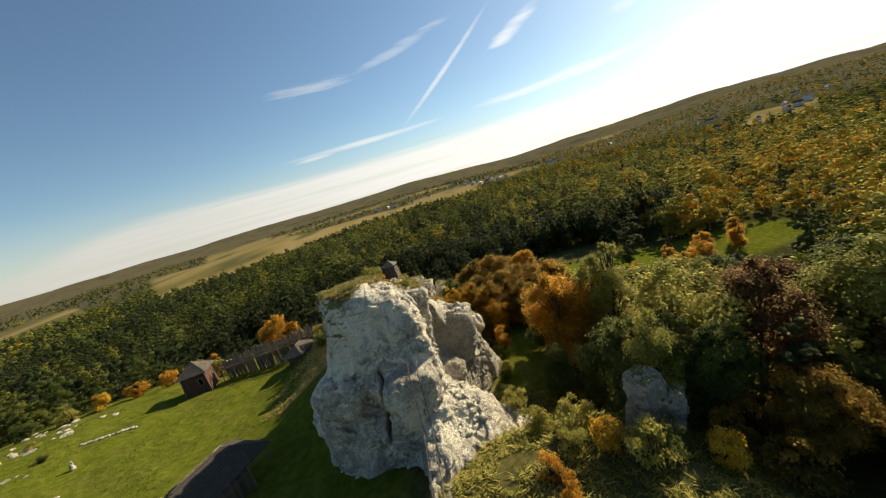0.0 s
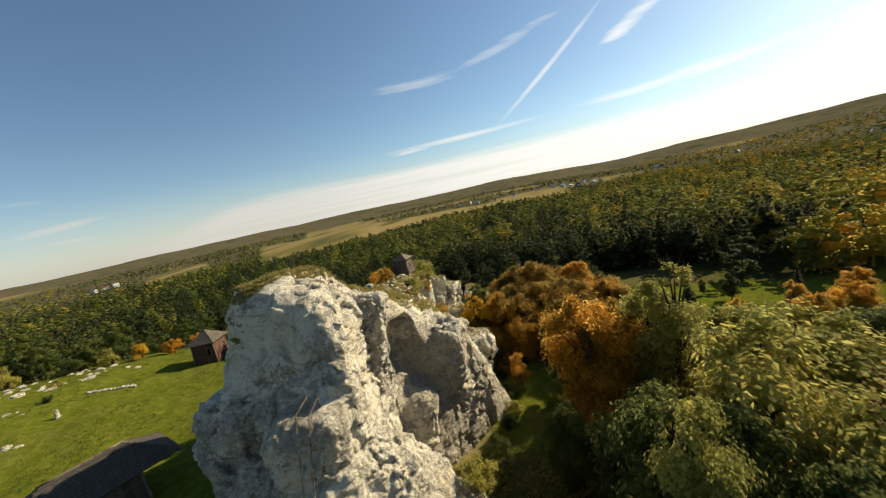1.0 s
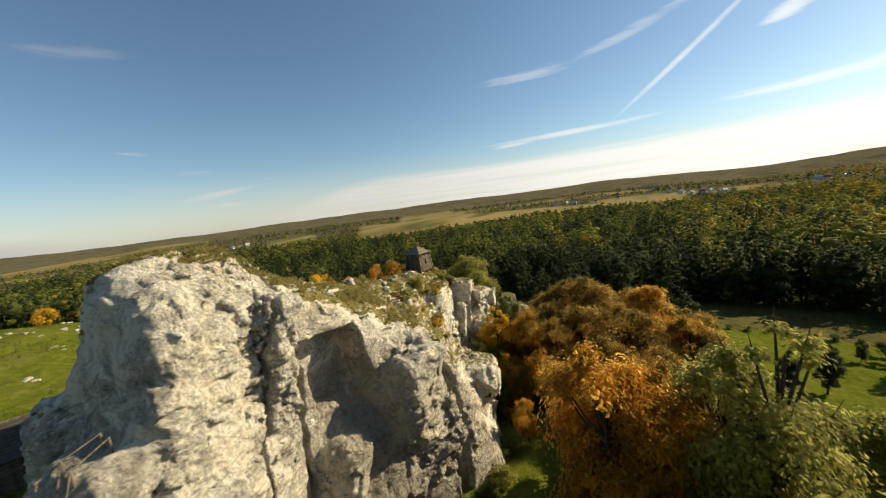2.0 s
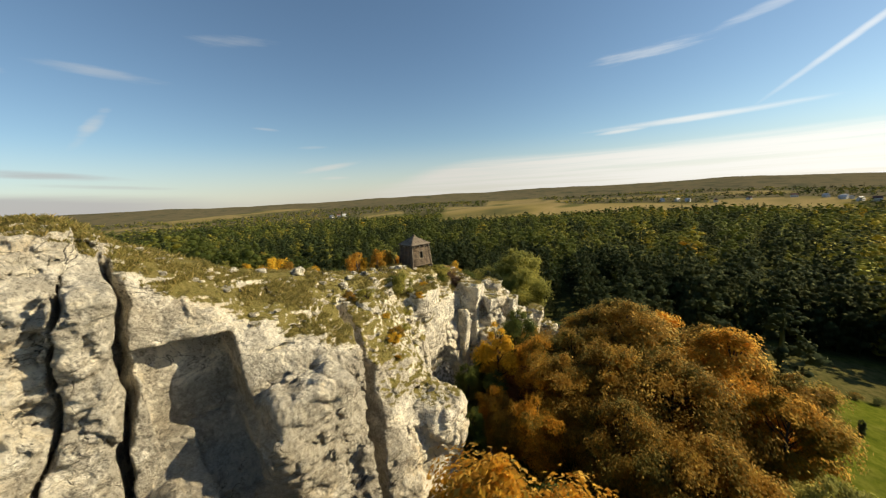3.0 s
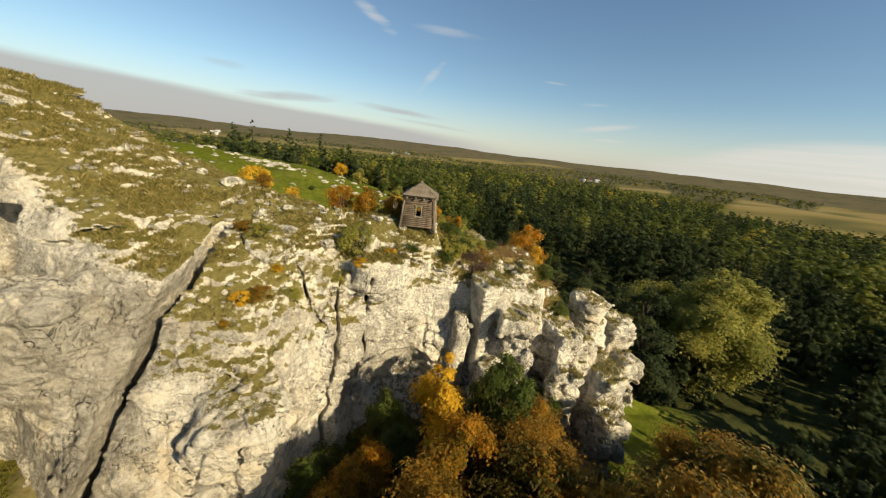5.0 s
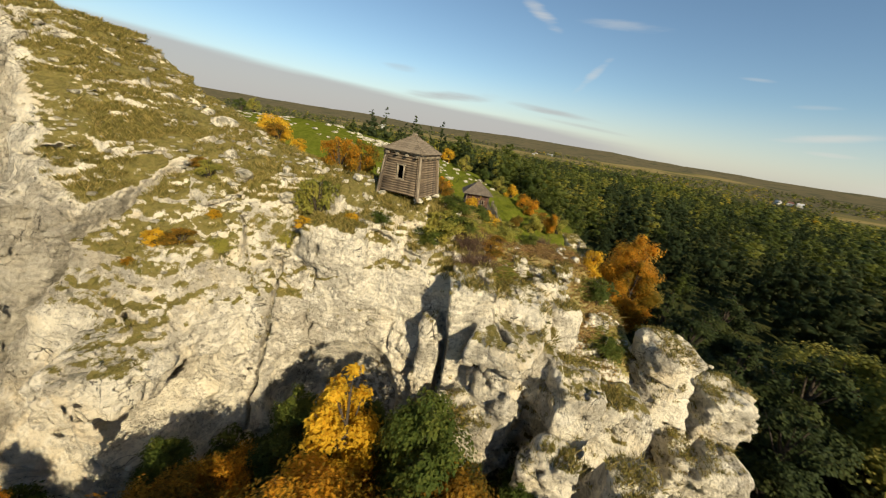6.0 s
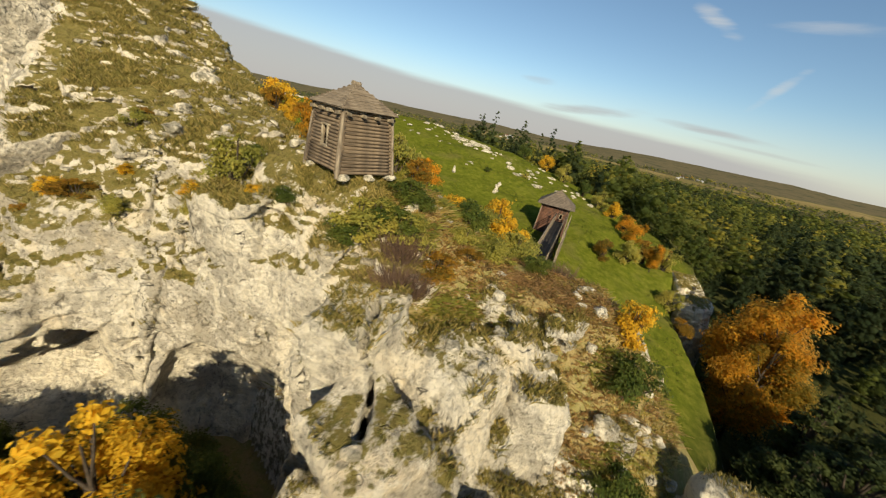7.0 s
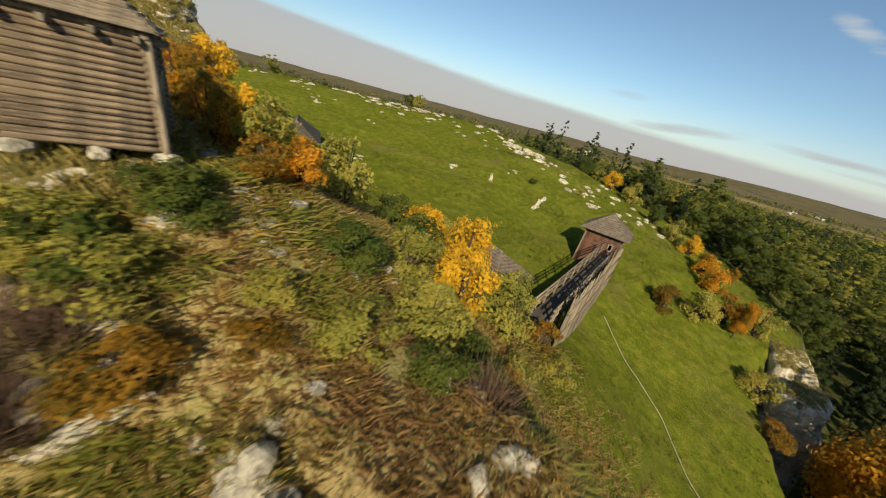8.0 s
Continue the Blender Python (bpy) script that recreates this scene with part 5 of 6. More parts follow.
# x, y, kind, size, stretch, variant
BUSH_LIST = [
    (-10.8, 77.2, "olive", 1.5, 1.25, 0), (-12.2, 76.6, "green", 1.1, 0.8, 1), (-17.2, 75.0, "orange", 1.5, 1.3, 0), (-16.4, 77.6, "orange", 1.4, 1.5, 1), (-18.6, 76.5, "yellow", 1.2, 1.2, 0),
    (-20.5, 65.0, "yellow", 1.8, 1.2, 1), (-19.6, 66.5, "rust", 1.3, 1.0, 0), (-22.5, 62.0, "green", 1.6, 1.2, 0), (-19.0, 69.5, "yellow", 1.0, 1.0, 0), (-21.0, 70.5, "rust", 1.6, 0.8, 1),
    (-13.4, 87.6, "green", 1.5, 0.8, 1), (-15.6, 86.4, "green", 1.2, 0.7, 0), (-11.9, 89.2, "twigs", 1.15, 0.8, 0), (-13.0, 88.6, "twigs", 1.1, 0.75, 1), (-12.4, 90.0, "twigs", 1.0, 0.7, 0), (-14.0, 90.2, "rust", 1.2, 0.7, 0), (-13.4, 86.6, "green", 1.1, 0.8, 0), (-15.6, 87.0, "green", 1.0, 0.7, 1),
    (-17.5, 89.5, "olive", 0.9, 0.7, 1), (-20.2, 88.0, "green", 1.3, 0.8, 1), (-22.8, 90.2, "olive", 1.6, 0.9, 0), (-24.0, 87.0, "olive", 1.4, 1.0, 1), (-26.5, 84.8, "green", 1.5, 1.1, 0),
    (-27.0, 88.5, "yellow", 1.8, 1.2, 1), (-29.5, 86.0, "yellow", 2.0, 1.4, 0), (-30.5, 89.8, "olive", 1.9, 1.1, 1), (-33.0, 88.0, "olive", 1.8, 1.2, 0), (-31.8, 84.0, "olive", 1.4, 1.2, 1), (-35.0, 90.4, "rust", 1.4, 1.0, 1),
    (-25.2, 93.2, "rust", 1.2, 0.9, 0), (-28.0, 92.4, "olive", 1.3, 0.8, 0), (-33.8, 92.6, "olive", 1.3, 0.9, 1), (-21.5, 94.5, "twigs", 0.9, 0.8, 0), (-19.5, 99.0, "yellow", 1.2, 1.2, 0), (-17.2, 99.8, "green", 1.5, 0.9, 0), (-14.2, 100.6, "green", 1.3, 0.8, 1),
    (-20.5, 79.5, "green", 1.2, 0.9, 0), (-23.5, 78.0, "olive", 1.3, 1.0, 1), (-22.0, 74.0, "green", 1.5, 1.0, 1), (-24.6, 92.0, "green", 1.5, 0.9, 1), (-22.2, 91.0, "olive", 1.6, 1.0, 0), (-20.4, 93.4, "green", 1.0, 0.7, 0), (-24.0, 95.0, "olive", 1.0, 0.8, 1), (-16.4, 90.6, "rust", 0.8, 0.6, 1), (-8.4, 77.6, "yellow", 0.7, 0.7, 0), (-9.2, 76.0, "olive", 0.8, 1.0, 1), (-4.4, 69.6, "yellow", 0.8, 0.8, 1), (-3.2, 68.6, "orange", 0.5, 0.5, 0), (-6.4, 72.6, "olive", 0.8, 0.8, 0), (-31.0, 80.5, "yellow", 2.0, 1.1, 1), (-33.5, 79.0, "olive", 2.2, 1.0, 0), (-29.5, 78.5, "green", 1.8, 1.0, 1), (-24.5, 79.5, "olive", 2.0, 1.3, 1), (-19.2, 91.2, "olive", 1.2, 0.7, 0), (-13.0, 86.8, "olive", 1.6, 0.75, 1), (0.5, 74.0, "green", 1.6, 0.9, 0), (-1.5, 75.6, "olive", 1.5, 0.8, 1), (1.8, 76.6, "rust", 1.8, 0.9, 0), (3.2, 73.0, "rust", 1.6, 0.9, 1), (4.0, 67.6, "green", 1.6, 0.8, 1), (-12.2, 86.2, "olive", 1.5, 0.8, 0), (-13.6, 88.4, "olive", 1.4, 0.7, 1), (-12.9, 85.7, "olive", 1.1, 0.7, 1), (-11.8, 86.0, "green", 1.2, 0.7, 0), (-26.0, 73.0, "olive", 1.6, 1.1, 0), (-17.6, 80.4, "orange", 1.2, 1.6, 1), (-19.2, 82.0, "olive", 1.3, 1.5, 0), (-18.6, 80.8, "yellow", 1.1, 1.7, 1), (-18.2, 84.6, "rust", 1.1, 0.9, 0), (-20.0, 84.0, "orange", 1.1, 1.3, 1),
    (-8.6, 69.6, "olive", 1.0, 0.8, 0), (-9.6, 68.0, "rust", 0.9, 0.7, 0), (-5.2, 70.6, "rust", 1.1, 0.6, 1), (-7.4, 71.2, "yellow", 0.6, 0.6, 0), (-10.2, 80.4, "yellow", 0.6, 0.7, 1), (-10.9, 82.2, "green", 0.9, 0.6, 0),
    (-2.6, 76.2, "green", 1.8, 1.2, 0), (-4.6, 77.6, "green", 1.6, 1.0, 1), (-0.5, 75.0, "green", 1.5, 0.9, 0), (-6.2, 80.0, "green", 1.8, 1.1, 1), (-5.0, 83.0, "green", 2.0, 1.2, 0), (-3.0, 80.0, "olive", 1.7, 1.0, 0),
    (3.6, 60.0, "green", 1.4, 0.8, 0), (5.0, 63.0, "olive", 1.5, 0.8, 1), (2.2, 56.0, "green", 1.4, 0.9, 1), (1.4, 51.0, "olive", 1.5, 0.9, 0), (3.4, 47.0, "green", 1.8, 1.0, 0), (1.8, 43.0, "olive", 1.8, 1.1, 1), (4.6, 40.0, "green", 2.0, 1.0, 1), (6.4, 44.0, "green", 1.8, 1.2, 0),
    (3.0, 36.0, "olive", 1.8, 1.0, 0), (6.8, 34.0, "olive", 2.2, 1.2, 1), (9.6, 37.0, "green", 2.4, 1.3, 0), (4.6, 30.0, "olive", 1.7, 0.9, 1), (1.6, 28.0, "orange", 1.4, 1.0, 0), (2.6, 25.6, "orange", 1.3, 0.9, 1), (8.2, 29.0, "yellow", 1.9, 1.2, 0), (10.6, 26.0, "olive", 2.0, 1.3, 1),
    (12.8, 27.0, "green", 1.8, 1.0, 0), (16.6, 25.0, "yellow", 1.8, 1.2, 1), (18.8, 27.6, "rust", 2.2, 1.1, 0), (20.8, 23.0, "rust", 2.4, 1.1, 1), (11.2, 41.0, "green", 2.2, 1.3, 1), (14.8, 37.0, "green", 2.6, 1.4, 0), (18.0, 33.0, "green", 2.6, 1.5, 1), (23.0, 29.0, "rust", 2.4, 1.3, 0),
    (-79.0, 59.3, "green", 1.0, 0.8, 0), (-88.0, 66.0, "olive", 1.2, 0.8, 1), (-68.0, 92.0, "rust", 2.0, 1.2, 0), (-71.5, 95.5, "olive", 2.2, 1.3, 1), (-76.0, 98.0, "rust", 2.4, 1.2, 1), (-80.0, 102.0, "olive", 2.4, 1.3, 0), (-66.0, 104.5, "olive", 2.0, 1.2, 0), (-60.0, 106.5, "rust", 1.8, 1.0, 1), (-84.0, 95.0, "orange", 2.2, 1.3, 0),
    (-90.0, 92.0, "orange", 2.2, 1.2, 1), (-96.0, 88.0, "yellow", 2.2, 1.2, 0), (-100.0, 84.0, "olive", 2.4, 1.3, 1), (-104.0, 78.0, "green", 2.4, 1.2, 0), (-110.0, 70.0, "olive", 2.6, 1.4, 1), (-114.0, 62.0, "yellow", 2.4, 1.3, 1), (-118.0, 52.0, "green", 2.6, 1.2, 0),
    (-98.0, -6.0, "olive", 2.2, 1.4, 0), (-96.0, -10.0, "green", 2.0, 1.4, 1), (-30.5, 70.0, "green", 1.8, 1.1, 0), (-33.0, 74.0, "olive", 1.7, 1.1, 1), (-35.5, 82.5, "yellow", 1.7, 1.4, 0), (-37.0, 85.6, "olive", 1.5, 1.2, 1),
]


def build_slope():
    for x, y, kind, size, tall, variant in BUSH_LIST:
        plant_bush(x, y, kind, size, tall, surface(x, y) - 0.12 * size, variant)


def build_hedge():
    """Low bushes along the far side of the mown meadow."""
    rng = random.Random(8)
    for n in range(16):
        x = 24 + 3.0 * n + rng.uniform(-0.8, 0.8)
        y = 130.6 - 0.02 * x + rng.uniform(-0.4, 0.4)
        plant_bush(x, y, ("green", "olive", "rust")[n % 3], rng.uniform(0.7, 1.3), rng.uniform(0.6, 0.9), None, n % 2)


def tufts(name, label, seed, places, size, blades, material, lean=0.35):
    """Grass in tufts, one mesh."""
    rng = np.random.default_rng(seed)
    n = len(places)
    base = np.repeat(places, blades, 0) + rng.normal(0, 0.10, (n * blades, 3)) * (1, 1, 0)
    s = np.repeat(size, blades)[:, None] * rng.uniform(0.6, 1.3, (n * blades, 1))
    side = rng.normal(0, 1, (n * blades, 3)) * (1, 1, 0)
    side /= np.linalg.norm(side, axis=1, keepdims=True)
    tilt = rng.normal(0, lean, (n * blades, 3)) * (1, 1, 0)
    up = (tilt + (0, 0, 1)) * s
    wide = side * s * 0.05
    verts = np.stack([base - wide - (0, 0, 0.05), base + wide - (0, 0, 0.05), base + 0.6 * up + 0.7 * wide, base + up + tilt * s * 0.5], 1).reshape(-1, 3)
    data = mesh_from(name, verts, np.arange(4 * n * blades).reshape(-1, 4), False)
    tagged(part(name, data, material), label, "grass", kind="stuff")


def build_grass():
    rng = np.random.default_rng(77)
    spots = np.concatenate(TURF)[:, :3]
    keep = vnoise(spots / 2.4 + 4) + 0.35 * vnoise(spots / 0.7) > 0.62
    keep &= (spots[:, 2] > np.interp(spots[:, 1], RIDGE_Y, EDGE_Z) - 1.5) | (spots[:, 1] > 90) | (rng.uniform(0, 1, len(spots)) < 0.12)
    spots = spots[keep]
    spots = spots[rng.permutation(len(spots))[:16000]]
    tufts("dry_grass", "dry grass tufts on the turf ledges of the crag", 1, spots, rng.uniform(0.12, 0.34, len(spots)), 8, M_RIDGEGRASS)
    x, y = rng.uniform(-44, -11, 44000), rng.uniform(56, 103, 44000)
    far = along(x, y, (-17, 58), (-18, 97))
    z = ground_height(x, y)
    keep = (far < 24 * rng.uniform(0.3, 1.0, len(x))) & (vnoise(np.stack([x, y], 1) / 2.2) > 0.12)
    p = np.stack([x, y, z], 1)[keep]
    near = (p[:, 1] > 84) & (p[:, 0] > -34)
    kind = vnoise(p[:, :2] / 3.1 + 60) + 0.25 * rng.normal(0, 1, len(p))
    for n, (lo, hi, hay, tell) in enumerate(((-9, 0.36, M_REDGRASS, "russet autumn grass on the slope below the hut"), (0.36, 0.70, M_DRYGRASS, "tall straw-yellow dry grass on the slope below the hut"),
                                             (0.70, 9, M_GREENGRASS, "yellow-green grass on the slope below the hut"))):
        own = p[(kind >= lo) & (kind < hi)]
        tufts("dry_grass", tell, 2 + 10 * n, own, rng.uniform(0.10, 0.25, len(own)), 8, hay, 0.8)
    x, y = rng.uniform(-30, -12, 9000), rng.uniform(84, 101, 9000)
    p = np.stack([x, y, ground_height(x, y)], 1)
    p = p[vnoise(p[:, :2] / 1.7 + 30) > 0.78]
    tufts("green_herbs", "low green herbs among the dry grass", 3, p, rng.uniform(0.15, 0.34, len(p)), 8, M_OLIVE, 0.9)
    x, y = rng.uniform(-10, 20, 9000), rng.uniform(8, 54, 9000)
    p = np.stack([x, y, ground_height(x, y)], 1)
    p = p[(vnoise(p[:, :2] / 2.4 + 50) > 0.30) & (((x - 4) / 17) ** 2 + ((y - 30) / 26) ** 2 < 1.1)]
    tufts("dry_grass", "dry olive grass on the slope below the head of the crag", 5, p, rng.uniform(0.2, 0.55, len(p)), 8, M_GREENGRASS, 0.6)
    x, y = rng.uniform(-110, -26, 16000), rng.uniform(40, 108, 16000)
    p = np.stack([x, y, ground_height(x, y)], 1)
    p = p[vnoise(p[:, :2] / 5 + 12) > 0.5]
    tufts("lawn_grass", "short lush grass in the courtyard", 4, p, rng.uniform(0.12, 0.3, len(p)), 4, M_LUSHGRASS)


def build_stones():
    rng = np.random.default_rng(31)
    # white stones that show through the dry slope
    for n in range(46):
        x, y = rng.uniform(-25, -12.5), rng.uniform(86, 102)
        s = rng.uniform(0.18, 0.55)
        stone("limestone_rock", (x, y, surface(x, y) + 0.05 * s), (s, s * rng.uniform(0.5, 0.9), s * rng.uniform(0.4, 0.7)), 200 + n, "white limestone rock half sunk in dry grass")
    for n, (x, y, s) in enumerate(((-12.8, 90.0, 0.5), (-15.1, 91.6, 0.42), (-15.4, 92.4, 0.5), (-14.8, 92.9, 0.4), (-24.8, 94.9, 1.1), (-24.2, 95.9, 0.9), (-23.4, 94.2, 0.7), (-25.4, 96.4, 0.8), (-19.0, 97.4, 0.8), (-20.4, 96.4, 0.7))):
        stone("limestone_rock", (x, y, surface(x, y) - 0.05), (0.8 * s, s * 0.6, s * 0.4), 260 + n, "white limestone rock half sunk in dry grass")
    # boulders set in the turf of the ridge
    for n, (x, y, s) in enumerate(((-10.0, 71.2, 0.9), (-14.6, 65.2, 1.0), (-16.0, 62.0, 0.7), (-10.6, 74.6, 0.7), (-12.2, 73.4, 0.5), (-11.5, 68.8, 0.6), (-13.0, 70.6, 0.5), (-16.0, 68.0, 0.6), (-15.0, 59.0, 0.8), (-13.5, 79.0, 0.5), (-15.6, 73.0, 0.5))):
        stone("limestone_boulder", (x, y, surface(x, y) + 0.2 * s), (s, s * 0.7, s * 0.6), 300 + n, "weathered limestone boulder in the turf of the ridge")
    # the old wall footing and the rocky western ridge
    for n in range(16):
        t = n / 15
        x, y = -69.8 - 8.0 * t + rng.normal(0, 0.15), 66.8 - 2.8 * t + rng.normal(0, 0.15)
        s = rng.uniform(0.3, 0.5)
        stone("footing_stone", (x, y, surface(x, y) + 0.12), (s, s * 0.8, s * 0.7), 400 + n, "grey stone of a ruined wall footing in the lawn", "stones of the wall footing")
    for n in range(70):
        t = rng.uniform(0, 1)
        x, y = -88 - 38 * t + rng.normal(0, 2.6), 68 - 82 * t + rng.normal(0, 2.6)
        s = rng.uniform(0.4, 1.5)
        stone("ridge_rock", (x, y, surface(x, y) + 0.08 * s), (s * 1.3, s * 0.9, s * 0.5), 500 + n, "pale limestone rock breaking through the grassy ridge", "rocks of the western ridge")
    for n in range(30):
        x, y = rng.uniform(-108, -84), rng.uniform(62, 84)
        s = rng.uniform(0.3, 0.9)
        stone("ridge_rock", (x, y, surface(x, y) + 0.05 * s), (s * 1.3, s, s * 0.5), 600 + n, "pale limestone rock breaking through the grassy ridge", "rocks of the western ridge")
    for n in range(70):
        t = rng.uniform(0, 1)
        x, y = -62 - 38 * t + rng.normal(0, 7), -6 + 26 * t + rng.normal(0, 10)
        s = rng.uniform(0.4, 1.3)
        stone("ridge_rock", (x, y, surface(x, y) + 0.06 * s), (s * 1.2, s * 0.8, s * 0.28), 820 + n, "pale limestone rock breaking through the grassy ridge", "rocks of the western ridge")
    z = surface(-70.3, 55.2)
    for n in range(4):
        s = 0.44 - 0.07 * n
        stone("cairn_stone", (-70.3 + 0.05 * n, 55.2, z + 0.22 + 0.40 * n), (s, s, s * 0.75), 700 + n, "pale stone of a small cairn on the lawn", "cairn")
    rubble(rng)


def rubble(rng):
    """Small white stones all over the turf of the ridge, one mesh."""
    spots = np.concatenate(TURF)[:, :3]
    spots = spots[(spots[:, 1] > 50) & (spots[:, 1] < 103) & (spots[:, 2] > 12)]
    spots = spots[vnoise(spots / 2.1 + 9) + 0.3 * rng.uniform(-1, 1, len(spots)) > 0.55]
    spots = spots[rng.permutation(len(spots))[:800]]
    x, y = rng.uniform(-25, -15, 900), rng.uniform(60, 103, 900)
    more = np.stack([x, y, ground_height(x, y)], 1)
    more = more[vnoise(more[:, :2] / 2.6 + 21) > 0.6]
    x, y = rng.uniform(-112, -44, 2600), rng.uniform(-30, 66, 2600)
    lawn = np.stack([x, y, ground_height(x, y)], 1)
    lawn = lawn[vnoise(lawn[:, :2] / 6.0 + 33) + 0.12 * vnoise(lawn[:, :2] / 1.5) > 0.92]
    spots = np.concatenate([spots, more, lawn])
    grow = np.r_[np.ones(len(spots) - len(lawn)), np.full(len(lawn), 1.5)]
    bm = bmesh.new()
    bmesh.ops.create_icosphere(bm, subdivisions=2, radius=1.0)
    round_v = np.array([v.co for v in bm.verts])
    round_f = np.array([[v.index for v in f.verts] for f in bm.faces])
    bm.free()
    models = []
    for k in range(8):
        lump = 0.62 + 0.5 * vnoise(round_v * 1.3 + 31 * k) + 0.25 * vnoise(round_v * 3.1 + 13 * k)
        flat = np.clip(round_v * lump[:, None], -0.78, 0.78)
        models.append(flat * rng.uniform(0.6, 1.2, 3) * (1, 1, 0.42))
    verts, faces, base = [], [], 0
    for n, p in enumerate(spots):
        a = rng.uniform(0, 6.3)
        turn = np.array(((np.cos(a), -np.sin(a), 0), (np.sin(a), np.cos(a), 0), (0, 0, 1)))
        verts.append(models[n % 8] @ turn * rng.uniform(0.10, 0.45) * grow[n] + p - (0, 0, 0.02))
        faces.append(round_f + base)
        base += len(round_v)
    data = mesh_from("limestone_rubble", np.concatenate(verts), np.concatenate(faces), False)
    tagged(part("limestone_rubble", data, M_STONE), "white limestone rubble scattered in the dry turf", "rubble", kind="stuff")


build_slope()
build_hedge()
build_grass()

# ---- trees ----
build_woods()

